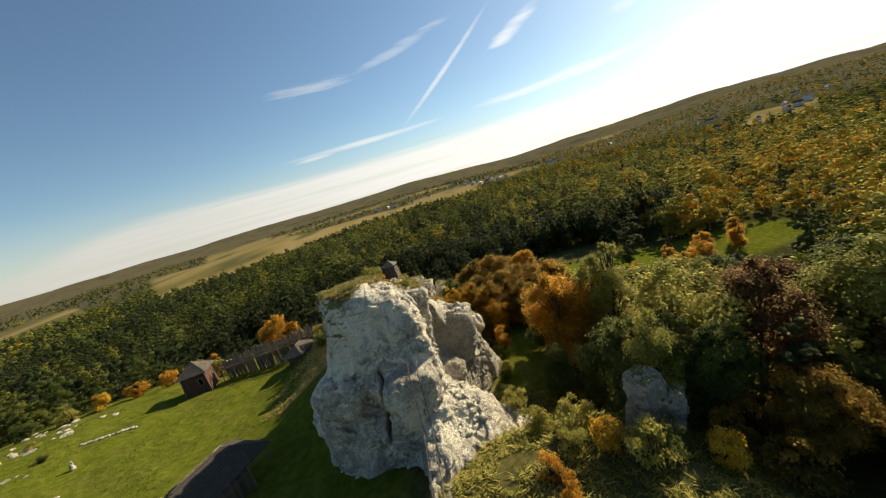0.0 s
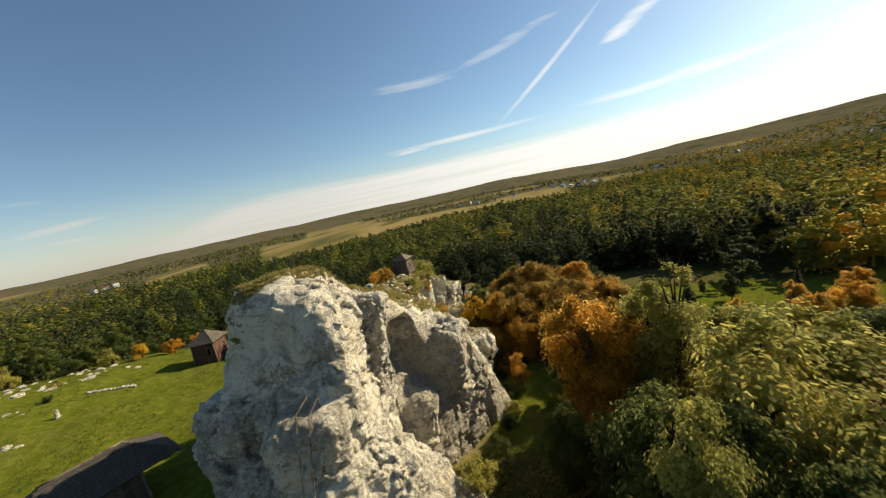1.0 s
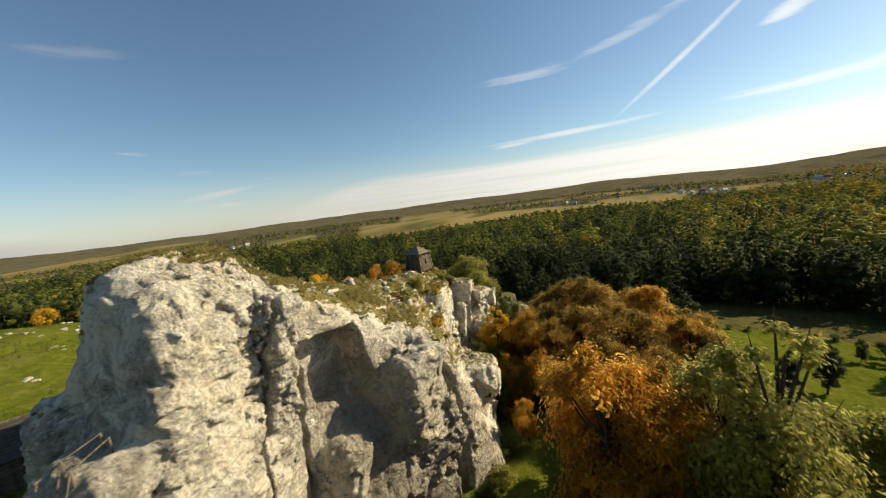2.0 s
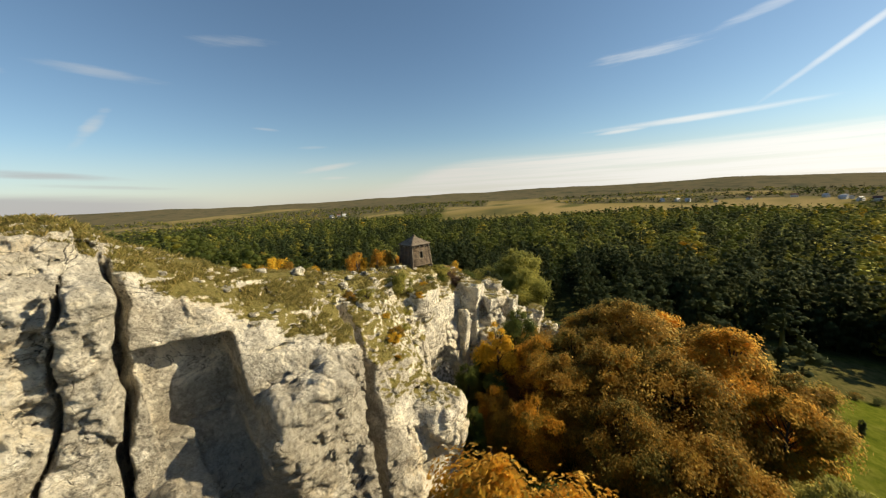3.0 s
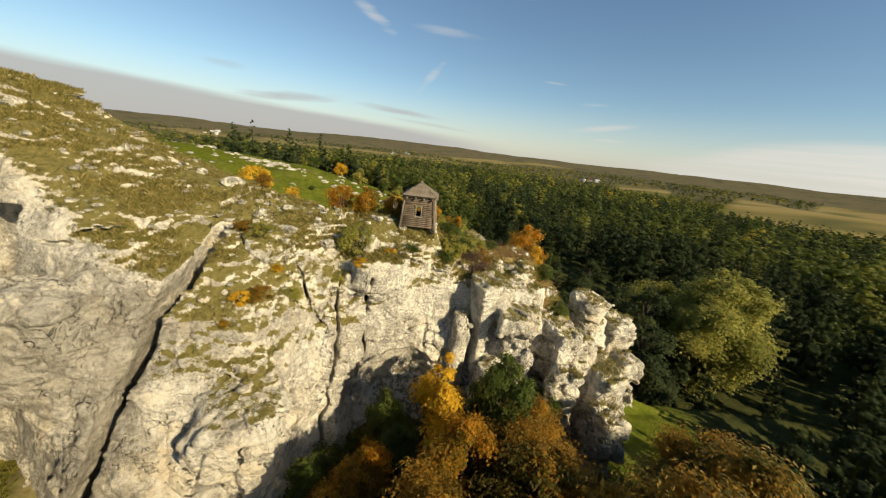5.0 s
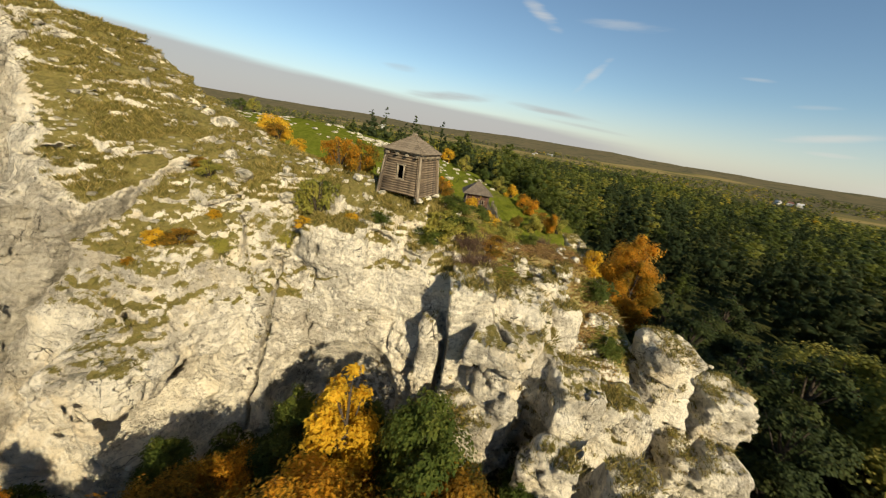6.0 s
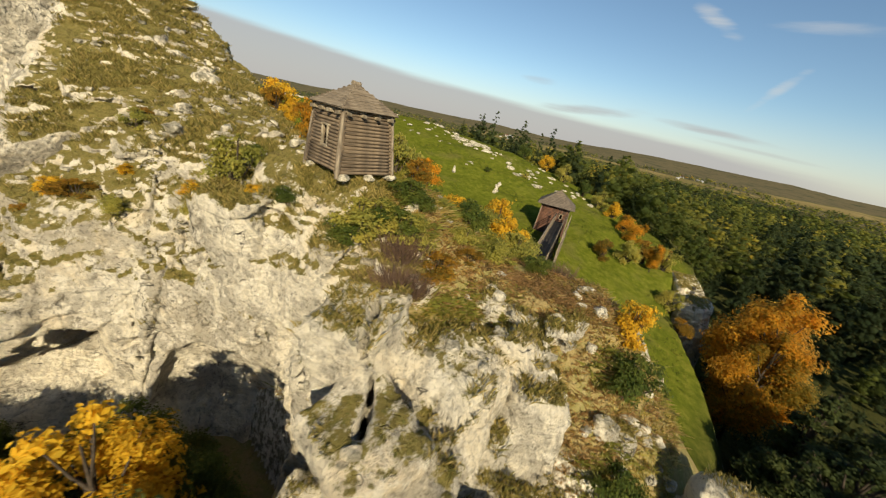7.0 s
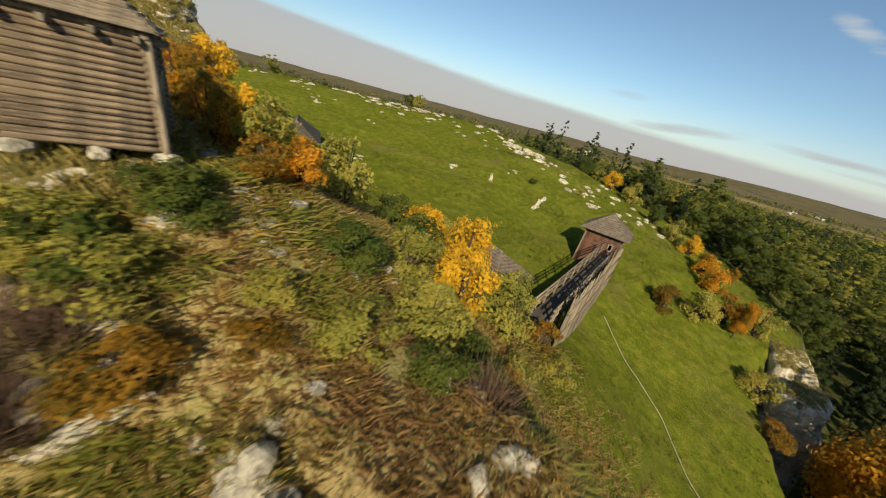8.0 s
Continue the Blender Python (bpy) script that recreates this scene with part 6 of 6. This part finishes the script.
# kind, x, y, height of the top, variant, widening
TREES = [
    ("orange", 15.8, 58.3, 22.8, 0, 0.80), ("orange", 19.2, 61.0, 20.8, 1, 0.72), ("thin", 25.5, 58.0, 25.8, 0, 1.0), ("olive", 24.0, 61.0, 22.0, 0, 0.7),
    ("rust", 12.5, 95.0, 19.0, 0, 1.0), ("rust", 6.5, 89.5, 16.2, 1, 0.9), ("rust", 0.5, 92.0, 14.5, 2, 0.8), ("orange", 22.5, 97.0, 17.0, 1, 1.0), ("rust", 18.0, 88.0, 16.5, 2, 1.0), ("rust", 9.0, 102.5, 17.0, 0, 1.0),
    ("orange", 27.0, 91.0, 14.0, 0, 0.9), ("rust", 13.5, 81.0, 13.5, 1, 1.0), ("rust", 21.5, 79.5, 13.5, 0, 1.0), ("orange", 6.0, 83.0, 13.5, 0, 0.9), ("rust", 4.0, 106.0, 13.5, 1, 1.0), ("orange", 13.0, 111.0, 13.5, 1, 0.9),
    ("rust", 20.0, 106.0, 14.0, 2, 1.0), ("olive", 29.0, 84.0, 11.0, 1, 0.9), ("rust", 28.0, 100.0, 12.0, 1, 0.9),
    ("yellow", -1.6, 85.0, 16.8, 0, 0.9), ("green", -1.2, 89.8, 17.6, 0, 0.62), ("red", 3.2, 84.0, 12.8, 0, 0.85), ("orange", 0.8, 79.5, 11.5, 1, 0.7), ("rust", 4.5, 77.0, 11.0, 2, 0.7), ("green", -3.2, 95.0, 12.5, 1, 0.6),
    ("orange", 3.6, 86.0, 16.2, 0, 0.7), ("rust", 8.6, 82.6, 16.0, 2, 0.8), ("rust", 12.2, 85.8, 17.0, 1, 0.9), ("orange", 7.4, 78.0, 13.6, 1, 0.8), ("rust", 15.6, 79.0, 15.0, 0, 0.8),
    ("olive", 25.0, 40.5, 26.0, 0, 0.85), ("olive", 32.0, 47.0, 23.0, 1, 1.0), ("red", 29.5, 34.0, 26.5, 1, 0.85), ("red", 41.0, 44.0, 21.0, 0, 1.0), ("olive", 43.0, 32.0, 26.0, 1, 1.0), ("green", 50.0, 40.0, 22.0, 0, 1.0), ("green", 45.0, 55.0, 18.0, 1, 1.0),
    ("olive", 53.0, 26.0, 26.0, 0, 1.0), ("red", 38.0, 24.0, 22.0, 0, 1.1), ("green", 30.0, 27.0, 19.0, 1, 1.0), ("rust", 33.0, 15.0, 22.0, 2, 1.0), ("olive", 36.0, 62.0, 17.0, 1, 1.0), ("pine", 54.0, 62.0, 14.0, 0, 1.0),
    ("green", 1.0, 75.4, 11.0, 0, 0.7), ("rust", 2.8, 78.6, 11.5, 1, 0.8), ("orange", 6.2, 69.6, 10.8, 0, 0.7), ("pine", -26.0, 118.0, 9.5, 0, 1.3), ("spruce", -32.0, 122.0, 11.0, 0, 1.2), ("pine", -40.0, 120.0, 9.0, 1, 1.3), ("spruce", -48.0, 119.0, 9.5, 1, 1.2), ("green", -3.5, 80.5, 12.5, 1, 0.7), ("green", -4.6, 85.5, 12.5, 0, 0.7), ("green", -0.5, 82.0, 12.0, 1, 0.8), ("olive", 17.6, 34.6, 24.6, 0, 0.62), ("green", 16.6, 37.4, 23.0, 1, 0.6), ("green", 22.5, 31.5, 23.0, 0, 0.8), ("rust", 26.0, 25.0, 20.0, 1, 0.9), ("green", 18.0, 46.0, 18.0, 0, 0.9), ("green", 20.0, 35.5, 23.5, 1, 0.75), ("green", 14.0, 68.0, 14.0, 1, 0.8), ("olive", 21.0, 69.0, 15.0, 0, 0.8), ("green", 11.0, 50.0, 14.5, 0, 0.7), ("green", 29.0, 72.0, 12.0, 1, 0.9),
    ("orange", -62.5, 117.0, 15.0, 0, 0.75), ("orange", -57.0, 116.0, 11.5, 1, 0.7), ("pine", -30.0, 128.0, 12.0, 1, 1.25), ("olive", -36.0, 136.0, 11.0, 0, 1.0), ("pine", -45.0, 124.0, 9.0, 0, 1.25), ("pine", -52.0, 130.0, 10.0, 1, 1.25),
    ("olive", -32.0, 146.0, 15.5, 1, 0.9), ("olive", -28.0, 140.0, 15.0, 0, 0.9), ("pine", -22.0, 122.0, 9.0, 1, 1.25), ("pine", -38.0, 116.0, 7.0, 0, 1.25), ("pine", -70.0, 118.0, 9.0, 1, 1.25), ("pine", -78.0, 120.0, 9.0, 0, 1.25),
    ("orange", -74.0, 100.0, 14.0, 1, 0.6), ("yellow", -92.0, 92.0, 12.0, 0, 0.8), ("orange", -97.0, 96.0, 11.0, 0, 0.7), ("orange", -85.0, 102.0, 11.5, 0, 0.7),
    ("orange", 60.0, 84.0, 8.0, 0, 0.9), ("orange", 72.0, 92.0, 6.0, 1, 0.9), ("pine", 46.0, 100.0, 7.0, 0, 0.8), ("pine", 62.0, 112.0, 4.5, 1, 0.9), ("pine", 40.0, 96.0, 7.5, 1, 0.8), ("spruce", 74.0, 108.0, 4.0, 0, 0.9), ("pine", 47.0, 84.0, 7.0, 1, 0.8), ("green", 38.0, 78.0, 8.0, 0, 0.8), ("orange", 66.0, 98.0, 5.0, 0, 0.7), ("orange", 52.0, 92.0, 5.5, 1, 0.7),
    ("orange", 84.0, 106.0, 3.0, 1, 0.8), ("orange", 95.0, 104.0, 2.0, 0, 0.8), ("orange", 102.0, 112.0, 2.0, 1, 0.8), ("green", 58.0, 118.0, 1.0, 0, 0.6), ("pine", 36.0, 112.0, 3.0, 0, 0.6), ("green", 33.0, 116.0, 2.0, 1, 0.5),
]
for kind, x, y, top, variant, wide in TREES:
    plant_tree(kind, x, y, top, 1.0, variant, wide)

# ---- the log huts and the palisade ----
def log_mesh(name, length, radius, material, seed=0, axis="x", taper=0.0, point=0.0):
    """A round, slightly crooked log; point: the length of a hewn tip."""
    rng = np.random.default_rng(seed)
    n = 5
    t = np.linspace(-0.5, 0.5, n) * length
    line = np.c_[t, rng.normal(0, 0.06 * radius, n), rng.normal(0, 0.06 * radius, n)]
    r = radius * (1 + rng.normal(0, 0.05, n)) * np.linspace(1 + taper, 1 - taper, n)
    if point:
        line = np.vstack([line, (t[-1] + point, 0, 0)])
        r = np.r_[r, radius * 0.06]
    if axis == "y":
        line = line[:, [1, 0, 2]]
    if axis == "z":
        line = line[:, [1, 2, 0]]
    v, f = tube(line, r, 8)
    bm = bmesh.new()
    vs = [bm.verts.new(p) for p in v]
    for q in f:
        bm.faces.new([vs[i] for i in q])
    bm.faces.new(vs[:8][::-1])
    bm.faces.new(vs[-8:])
    bm.normal_update()
    for face in bm.faces:
        face.smooth = len(face.verts) == 4
    bmesh.ops.recalc_face_normals(bm, faces=bm.faces[:])
    data = bpy.data.meshes.new(name)
    bm.to_mesh(data)
    bm.free()
    data.materials.append(material)
    return data


def box_mesh(name, size, material, bevel=0.015, jag=0.0, seed=0):
    rng = random.Random(seed)
    bm = bmesh.new()
    bmesh.ops.create_cube(bm, size=1.0)
    for v in bm.verts:
        top = v.co.z > 0
        v.co = Vector((v.co.x * size[0], v.co.y * size[1], v.co.z * size[2]))
        if jag and top:
            v.co.z += rng.uniform(-jag, jag)
    if bevel:
        bmesh.ops.bevel(bm, geom=bm.edges[:], offset=bevel, segments=1, affect="EDGES")
    data = bpy.data.meshes.new(name)
    bm.to_mesh(data)
    bm.free()
    if material:
        data.materials.append(material)
    return data


def set_part(name, data, parent, matrix, label=""):
    ob = part(name, data, None, parent, label)
    ob.matrix_local = matrix
    return ob


def roof_boards(hut, eave, rise, base_z, courses, material, ridge=0.0, boards=False):
    """A hipped roof of overlapping courses, each piece its own, over a dark underside. ridge: half the ridge's length."""
    bm = bmesh.new()
    e = [bm.verts.new(p) for p in ((-eave - ridge, -eave, 0), (eave + ridge, -eave, 0), (eave + ridge, eave, 0), (-eave - ridge, eave, 0))]
    top = [bm.verts.new((-ridge - 0.12, 0, rise)), bm.verts.new((ridge + 0.12, 0, rise))]
    bm.faces.new((e[0], e[1], top[1], top[0]))
    bm.faces.new((e[1], e[2], top[1]))
    bm.faces.new((e[2], e[3], top[0], top[1]))
    bm.faces.new((e[3], e[0], top[0]))
    bm.faces.new(e[::-1])
    roof = part("roof", bm, M_BOARD, hut)
    roof.location = (0, 0, base_z)
    cache = {}
    rng = random.Random(int(100 * eave + courses))
    for side in range(4):
        long_side = side % 2 == 0
        extra = ridge if long_side else 0.0
        reach = eave if long_side else eave + ridge - ridge
        slope = math.hypot(eave, rise)
        for k in range(courses):
            t0, t1 = k / courses, (k + 1) / courses
            if boards:
                pieces = 1
            else:
                pieces = max(2, int(round(2 * (eave * (1 - t0) + extra) / 0.42)))
            half = eave * (1 - 0.55 * t0 - 0.45 * t1) + extra + (0.02 if long_side else 0.0)
            w = 2 * half / pieces
            for i in range(pieces):
                key = (round(w, 2), boards)
                if key not in cache:
                    cache[key] = box_mesh("shingle", (w * (1.0 if boards else 0.96), slope / courses * (1.25 if boards else 1.5), 0.035), material, 0.008)
                u = -half + (i + 0.5) * w
                m = Matrix.Rotation(side * math.pi / 2, 4, "Z")
                off = 0.0 if long_side else ridge
                y = -(eave * (1 - 0.5 * (t0 + t1))) - off
                z = rise * 0.5 * (t0 + t1) + 0.035 + rng.uniform(0, 0.02)
                tilt = math.atan2(rise, eave) - 0.045
                ob = set_part("shingle" if not boards else "roof_board", cache[key], roof,
                              m @ Matrix.Translation((u + rng.uniform(-0.02, 0.02), y, z)) @ Matrix.Rotation(tilt + rng.uniform(-0.02, 0.02), 4, "X") @ Matrix.Rotation(rng.uniform(-0.02, 0.02), 4, "Z"))
    return roof


def log_hut(place, wide, wall, batter, logs, eave, rise, courses, label, openings, boards=True, ridge=0.0, timber=None, cover=None):
    """A small log hut with corner notches, wall plates and beam ends. openings: side, middle, sill, width, height."""
    hut = thing("log_hut", place, label, "hut", "log huts")
    r = 0.5 * wall / logs * 1.06
    cache = {}
    for side in range(4):
        turn = Matrix.Rotation(side * math.pi / 2, 4, "Z")
        for i in range(logs):
            z = (i + 0.5 + (0.5 if side % 2 else 0.0)) * wall / logs
            if z > wall:
                continue
            half = 0.5 * wide - batter * z / wall
            spans = [(-half - 0.16, half + 0.16)]
            for s, mid, sill, ow, oh in openings:
                if s == side and sill < z < sill + oh:
                    spans = [(-half - 0.16, mid - ow / 2), (mid + ow / 2, half + 0.16)]
            for a, b in spans:
                key = (round(b - a, 2), i % 3)
                if key not in cache:
                    cache[key] = log_mesh("log", b - a, r, timber or M_LOG, 3 * i + side)
                set_part("log", cache[key], hut, turn @ Matrix.Translation((0.5 * (a + b), -half, z)))
        for s, mid, sill, ow, oh in openings:
            if s != side:
                continue
            half = 0.5 * wide - batter * (sill + 0.5 * oh) / wall
            for n, (dx, dz, w, h) in enumerate(((-ow / 2, 0, 0.09, oh + 0.1), (ow / 2, 0, 0.09, oh + 0.1), (0, oh / 2, ow + 0.2, 0.1), (0, -oh / 2, ow + 0.2, 0.1))):
                set_part("window_frame", box_mesh("window_frame", (w, 0.16, h), M_PALE, 0.01), hut, turn @ Matrix.Translation((mid + dx, -half - 0.06, sill + oh / 2 + dz)))
    # corner posts that lean with the walls
    for sx, sy in ((-1, -1), (1, -1), (1, 1), (-1, 1)):
        a = np.array((sx * (0.5 * wide + 0.1), sy * (0.5 * wide + 0.1), -0.2))
        b = np.array((sx * (0.5 * wide - batter + 0.1), sy * (0.5 * wide - batter + 0.1), wall + 0.1))
        v, f = tube([a, 0.5 * (a + b), b], (0.11, 0.105, 0.10), 8)
        part("corner_post", mesh_from("corner_post", v, f), M_POST, hut)
    # box coloured near-black for the unlit inside of closed huts, else a floor
    bm = bmesh.new()
    bmesh.ops.create_cube(bm, size=1.0)
    inner = 0.5 * wide - r * 0.7
    for v in bm.verts:
        k = inner - (batter if v.co.z > 0 else 0)
        v.co = Vector((2 * v.co.x * k, 2 * v.co.y * k, (v.co.z + 0.5) * wall))
    if not openings:
        part("lining", bm, M_DARK, hut)
    else:
        bm.free()
        bm = bmesh.new()
        bmesh.ops.create_grid(bm, x_segments=1, y_segments=1, size=0.5 * wide)
        part("floor_boards", bm, M_BOARD, hut).location = (0, 0, 0.06)
    top = 0.5 * wide - batter
    for side in range(4):
        turn = Matrix.Rotation(side * math.pi / 2, 4, "Z")
        set_part("wall_plate", log_mesh("wall_plate", 2 * top + 0.5, 0.1, M_POST, 70 + side), hut, turn @ Matrix.Translation((0, -top - 0.05, wall + 0.06)))
        for k in (-1, -0.33, 0.33, 1):
            set_part("beam_end", box_mesh("beam_end", (0.15, 0.5, 0.17), M_PALE, 0.02), hut, turn @ Matrix.Translation((k * (top - 0.1), -top - 0.2, wall - 0.08)) @ Matrix.Rotation(0.06 * k, 4, "Z"))
    roof_boards(hut, eave, rise, wall + 0.14, courses, cover or (M_BOARD if boards else M_SHINGLE), ridge, boards)
    cap = log_mesh("ridge_cap", 0.5 + 2 * ridge, 0.13, M_POST, 5)
    set_part("ridge_cap", cap, hut, Matrix.Translation((0, 0, wall + 0.14 + rise + 0.02)))
    return hut


def build_huts():
    log_hut(pose(-14.15, 83.0, 24.58, 0, 0, -9.5), 3.3, 3.0, 0.3, 17, 1.72, 1.2, 9, "weathered log hut with a board pyramid roof on the crag",
            [(1, 0.0, 1.15, 0.55, 1.05), (3, 0.2, 1.1, 0.5, 1.0)])
    for n, (x, y, s) in enumerate(((-12.6, 84.4, 0.5), (-12.8, 81.4, 0.45), (-15.6, 84.8, 0.5), (-14.1, 84.7, 0.35), (-15.8, 81.6, 0.45))):
        stone("foundation_stone", (x, y, 24.42), (0.8 * s, 0.7 * s, 0.2), 40 + n, "white limestone block under the log hut")
    # the gate tower
    log_hut(pose(-66.0, 81.6, 11.6, 0, 0, 14), 5.2, 5.2, 0.25, 22, 3.3, 2.6, 12, "tall log gate tower with a grey shingled pyramid roof",
            [(0, 1.2, 2.3, 0.9, 1.7), (1, 1.3, 3.2, 0.5, 0.9)], False, timber=M_LOGRED)
    # the low hut inside the palisade and the long hall by the crag
    log_hut(pose(-40.5, 80.4, 12.6, 0, 0, 83), 4.2, 2.2, 0.05, 11, 2.7, 1.7, 9, "low log shed with a shingled hip roof inside the palisade", [], False, ridge=1.2)
    log_hut(pose(-37.5, 39.0, 13.6, 0, 0, 66), 6.2, 4.0, 0.05, 16, 3.7, 2.6, 11, "long log hall with a steep shingled roof darkened for the crag's shade", [], False, ridge=3.0, cover=M_SHADE)


def stone(name, place, size, seed, label, group="loose stones"):
    """One knobbly stone."""
    rng = np.random.default_rng(seed)
    bm = bmesh.new()
    bmesh.ops.create_icosphere(bm, subdivisions=2, radius=1.0)
    shift = Vector(rng.uniform(0, 50, 3))
    for v in bm.verts:
        n = noise.noise(v.co * 1.1 + shift) * 0.45 + noise.noise(v.co * 2.7 + shift) * 0.18
        v.co = v.co * (1 + n)
        v.co.x *= size[0]
        v.co.y *= size[1]
        v.co.z = v.co.z * size[2]
    ob = part(name, bm, M_STONE)
    ob.matrix_world = Matrix.Translation(place) @ Matrix.Rotation(rng.uniform(0, 6), 4, "Z")
    return tagged(ob, label, "stone", group)


def palisade(a, b, height, label, seed, board=0.24, missing=0.0, jag=0.35):
    """A row of upright boards along a line, with rails behind."""
    rng = random.Random(seed)
    a, b = Vector(a), Vector(b)
    way = (b - a)
    length = way.length
    yaw = math.atan2(way.y, way.x)
    fence = thing("palisade", Matrix.Translation(a) @ Matrix.Rotation(yaw, 4, "Z"), label, "palisade", "palisade round the courtyard")
    kinds = [box_mesh("board", (board * 0.94, 0.06, 1.0), M_PALE if k % 3 == 0 else M_POST, 0.012, 0.05, k) for k in range(6)]
    n = int(length / board)
    for i in range(n):
        if rng.random() < missing:
            continue
        x = (i + 0.5) * board
        p = a + way * ((i + 0.5) / n)
        z = float(ground_height(np.array([p.x]), np.array([p.y]))[0]) - a.z - 0.3
        h = height + rng.uniform(-jag, jag) + way.z * (i + 0.5) / n - z
        set_part("board", kinds[rng.randrange(6)], fence, Matrix.Translation((x, rng.uniform(-0.02, 0.02), z + h / 2)) @ Matrix.Rotation(rng.uniform(-0.03, 0.03), 4, "Y") @ Matrix.Diagonal((1, 1, h, 1)))
    for z in (0.45 * height, 0.85 * height):
        set_part("rail", log_mesh("rail", length, 0.07, M_POST, seed), fence, Matrix.Translation((length / 2, 0.1, z + way.z / 2)) @ Matrix.Rotation(-math.atan2(way.z, length), 4, "Y"))
    return fence


def build_palisade():
    palisade((-62.2, 85.6, 10.6), (-37.6, 90.4, 11.4), 5.5, "palisade of pale broken boards with a wall-walk behind", 3, 0.28, 0.05, 0.75)
    # the wall-walk behind it: deck, posts and hand rails
    walkway = thing("wall_walk", Matrix.Translation((-62.2, 83.6, 14.0)) @ Matrix.Rotation(math.atan2(4.8, 24.6), 4, "Z"), "raised log wall-walk with hand rails behind the palisade", "walkway")
    for i in range(65):
        set_part("deck_board", box_mesh("deck_board", (0.36, 1.7, 0.06), M_SHADE, 0.01) if i == 0 else bpy.data.meshes["deck_board"], walkway, Matrix.Translation((0.4 * i + 0.3, 0.3, 0.6)))
    for y in (-0.55, 1.15):
        for i in range(10):
            set_part("post", log_mesh("post", 5.6, 0.09, M_POST, i, "z"), walkway, Matrix.Translation((2.75 * i + 0.4, y, -0.7)))
        for z in (1.2, 1.65, 2.1):
            set_part("hand_rail", log_mesh("hand_rail", 26.0, 0.075, M_POST, int(10 * z)), walkway, Matrix.Translation((13.0, y, z)))
    palisade((-66.5, 81.0, 10.6), (-86.0, 86.0, 9.6), 1.6, "low palisade of weathered boards along the brink", 9, 0.26, 0.1, 0.25)


def build_handrail():
    """Two wooden rails on posts beside the steep path up the rib."""
    for side in (-0.5, 0.5):
        rail = thing("handrail", None, "weathered wooden handrail beside the steep rib path", "handrail", "handrails on the rib")
        tops = []
        for n in range(7):
            y = 28.0 + 1.65 * n
            x = -9.2 + 0.03 * n + side
            z = surface(x, y)
            set_part("post", log_mesh("post", 1.3, 0.06, M_POST, n, "z"), rail, Matrix.Translation((x, y, z + 0.3)))
            tops.append((x, y, z + 0.9))
        for n in range(6):
            v, f = tube([tops[n], 0.5 * (np.array(tops[n]) + tops[n + 1]), tops[n + 1]], (0.045, 0.045, 0.045), 6)
            part("rail", mesh_from("rail", v, f), M_POST, rail)


def build_rope():
    """A pale rope that lies over the green brink."""
    t = np.linspace(0, 1, 40)
    x, y = -55.0 + 11.4 * t + 0.25 * np.sin(9 * t), 88.7 + 16.1 * t + 0.2 * np.sin(13 * t)
    z = ground_height(x, y) + 0.10
    v, f = tube(np.stack([x, y, z], 1), np.full(40, 0.035), 6)
    tagged(part("rope", mesh_from("rope", v, f), M_ROPE), "pale rope lying across the green brink", "rope")


build_stones()
build_huts()
build_handrail()
build_rope()
build_palisade()

# ---- the far village ----
def far_house(x, y, turn, size, roof, label):
    """A plain far house: walls, a gabled roof and a row of windows on each long side."""
    z = float(ground_height(np.array([x]), np.array([y]))[0])
    house = thing("house", Matrix.Translation((x, y, z - 0.3)) @ Matrix.Rotation(radians(turn), 4, "Z"), label, "house", "houses of the far village")
    length, depth, wall, rise = 11 * size, 8 * size, 5.5 * size, 3.6 * size
    part("wall", box_mesh("wall", (length, depth, wall), M_WHITE, 0.0), None, house).location = (0, 0, wall / 2)
    bm = bmesh.new()
    ends = [[bm.verts.new((sx * (length / 2 + 0.5), y0, z0)) for y0, z0 in ((-depth / 2 - 0.5, wall - 0.2), (depth / 2 + 0.5, wall - 0.2), (0, wall + rise))] for sx in (-1, 1)]
    a, b = ends
    bm.faces.new(a)
    bm.faces.new(b[::-1])
    for i, j in ((0, 1), (1, 2), (2, 0)):
        bm.faces.new((a[i], b[i], b[j], a[j]))
    bmesh.ops.recalc_face_normals(bm, faces=bm.faces[:])
    part("roof", bm, roof, house)
    if "window_pane" not in bpy.data.meshes:
        box_mesh("window_pane", (1.3, 0.12, 1.5), M_DARK, 0.0)
    for side in (-1, 1):
        for k in (-0.3, 0.0, 0.3):
            set_part("window", bpy.data.meshes["window_pane"], house, Matrix.Translation((k * length, side * (depth / 2 + 0.02), 0.45 * wall)))
    return house


def build_village():
    rng = random.Random(12)
    groups = [(290, 1480, 150, 90, 14), (760, 1500, 160, 110, 8), (850, 780, 110, 70, 8), (-60, 1500, 140, 60, 5), (1000, 1000, 160, 110, 7), (-1330, 900, 70, 40, 4), (-1900, -760, 160, 60, 5), (-2000, 150, 160, 60, 4)]
    for cx, cy, wx, wy, count in groups:
        for _ in range(count):
            white = rng.random() < 0.5
            far_house(cx + rng.uniform(-wx, wx), cy + rng.uniform(-wy, wy), rng.uniform(0, 180), rng.uniform(0.9, 1.5), M_ROOFPALE if white else M_ROOFRED,
                      "white far house with a pale roof among trees" if white else "white far house with a dark red roof among trees")


build_village()
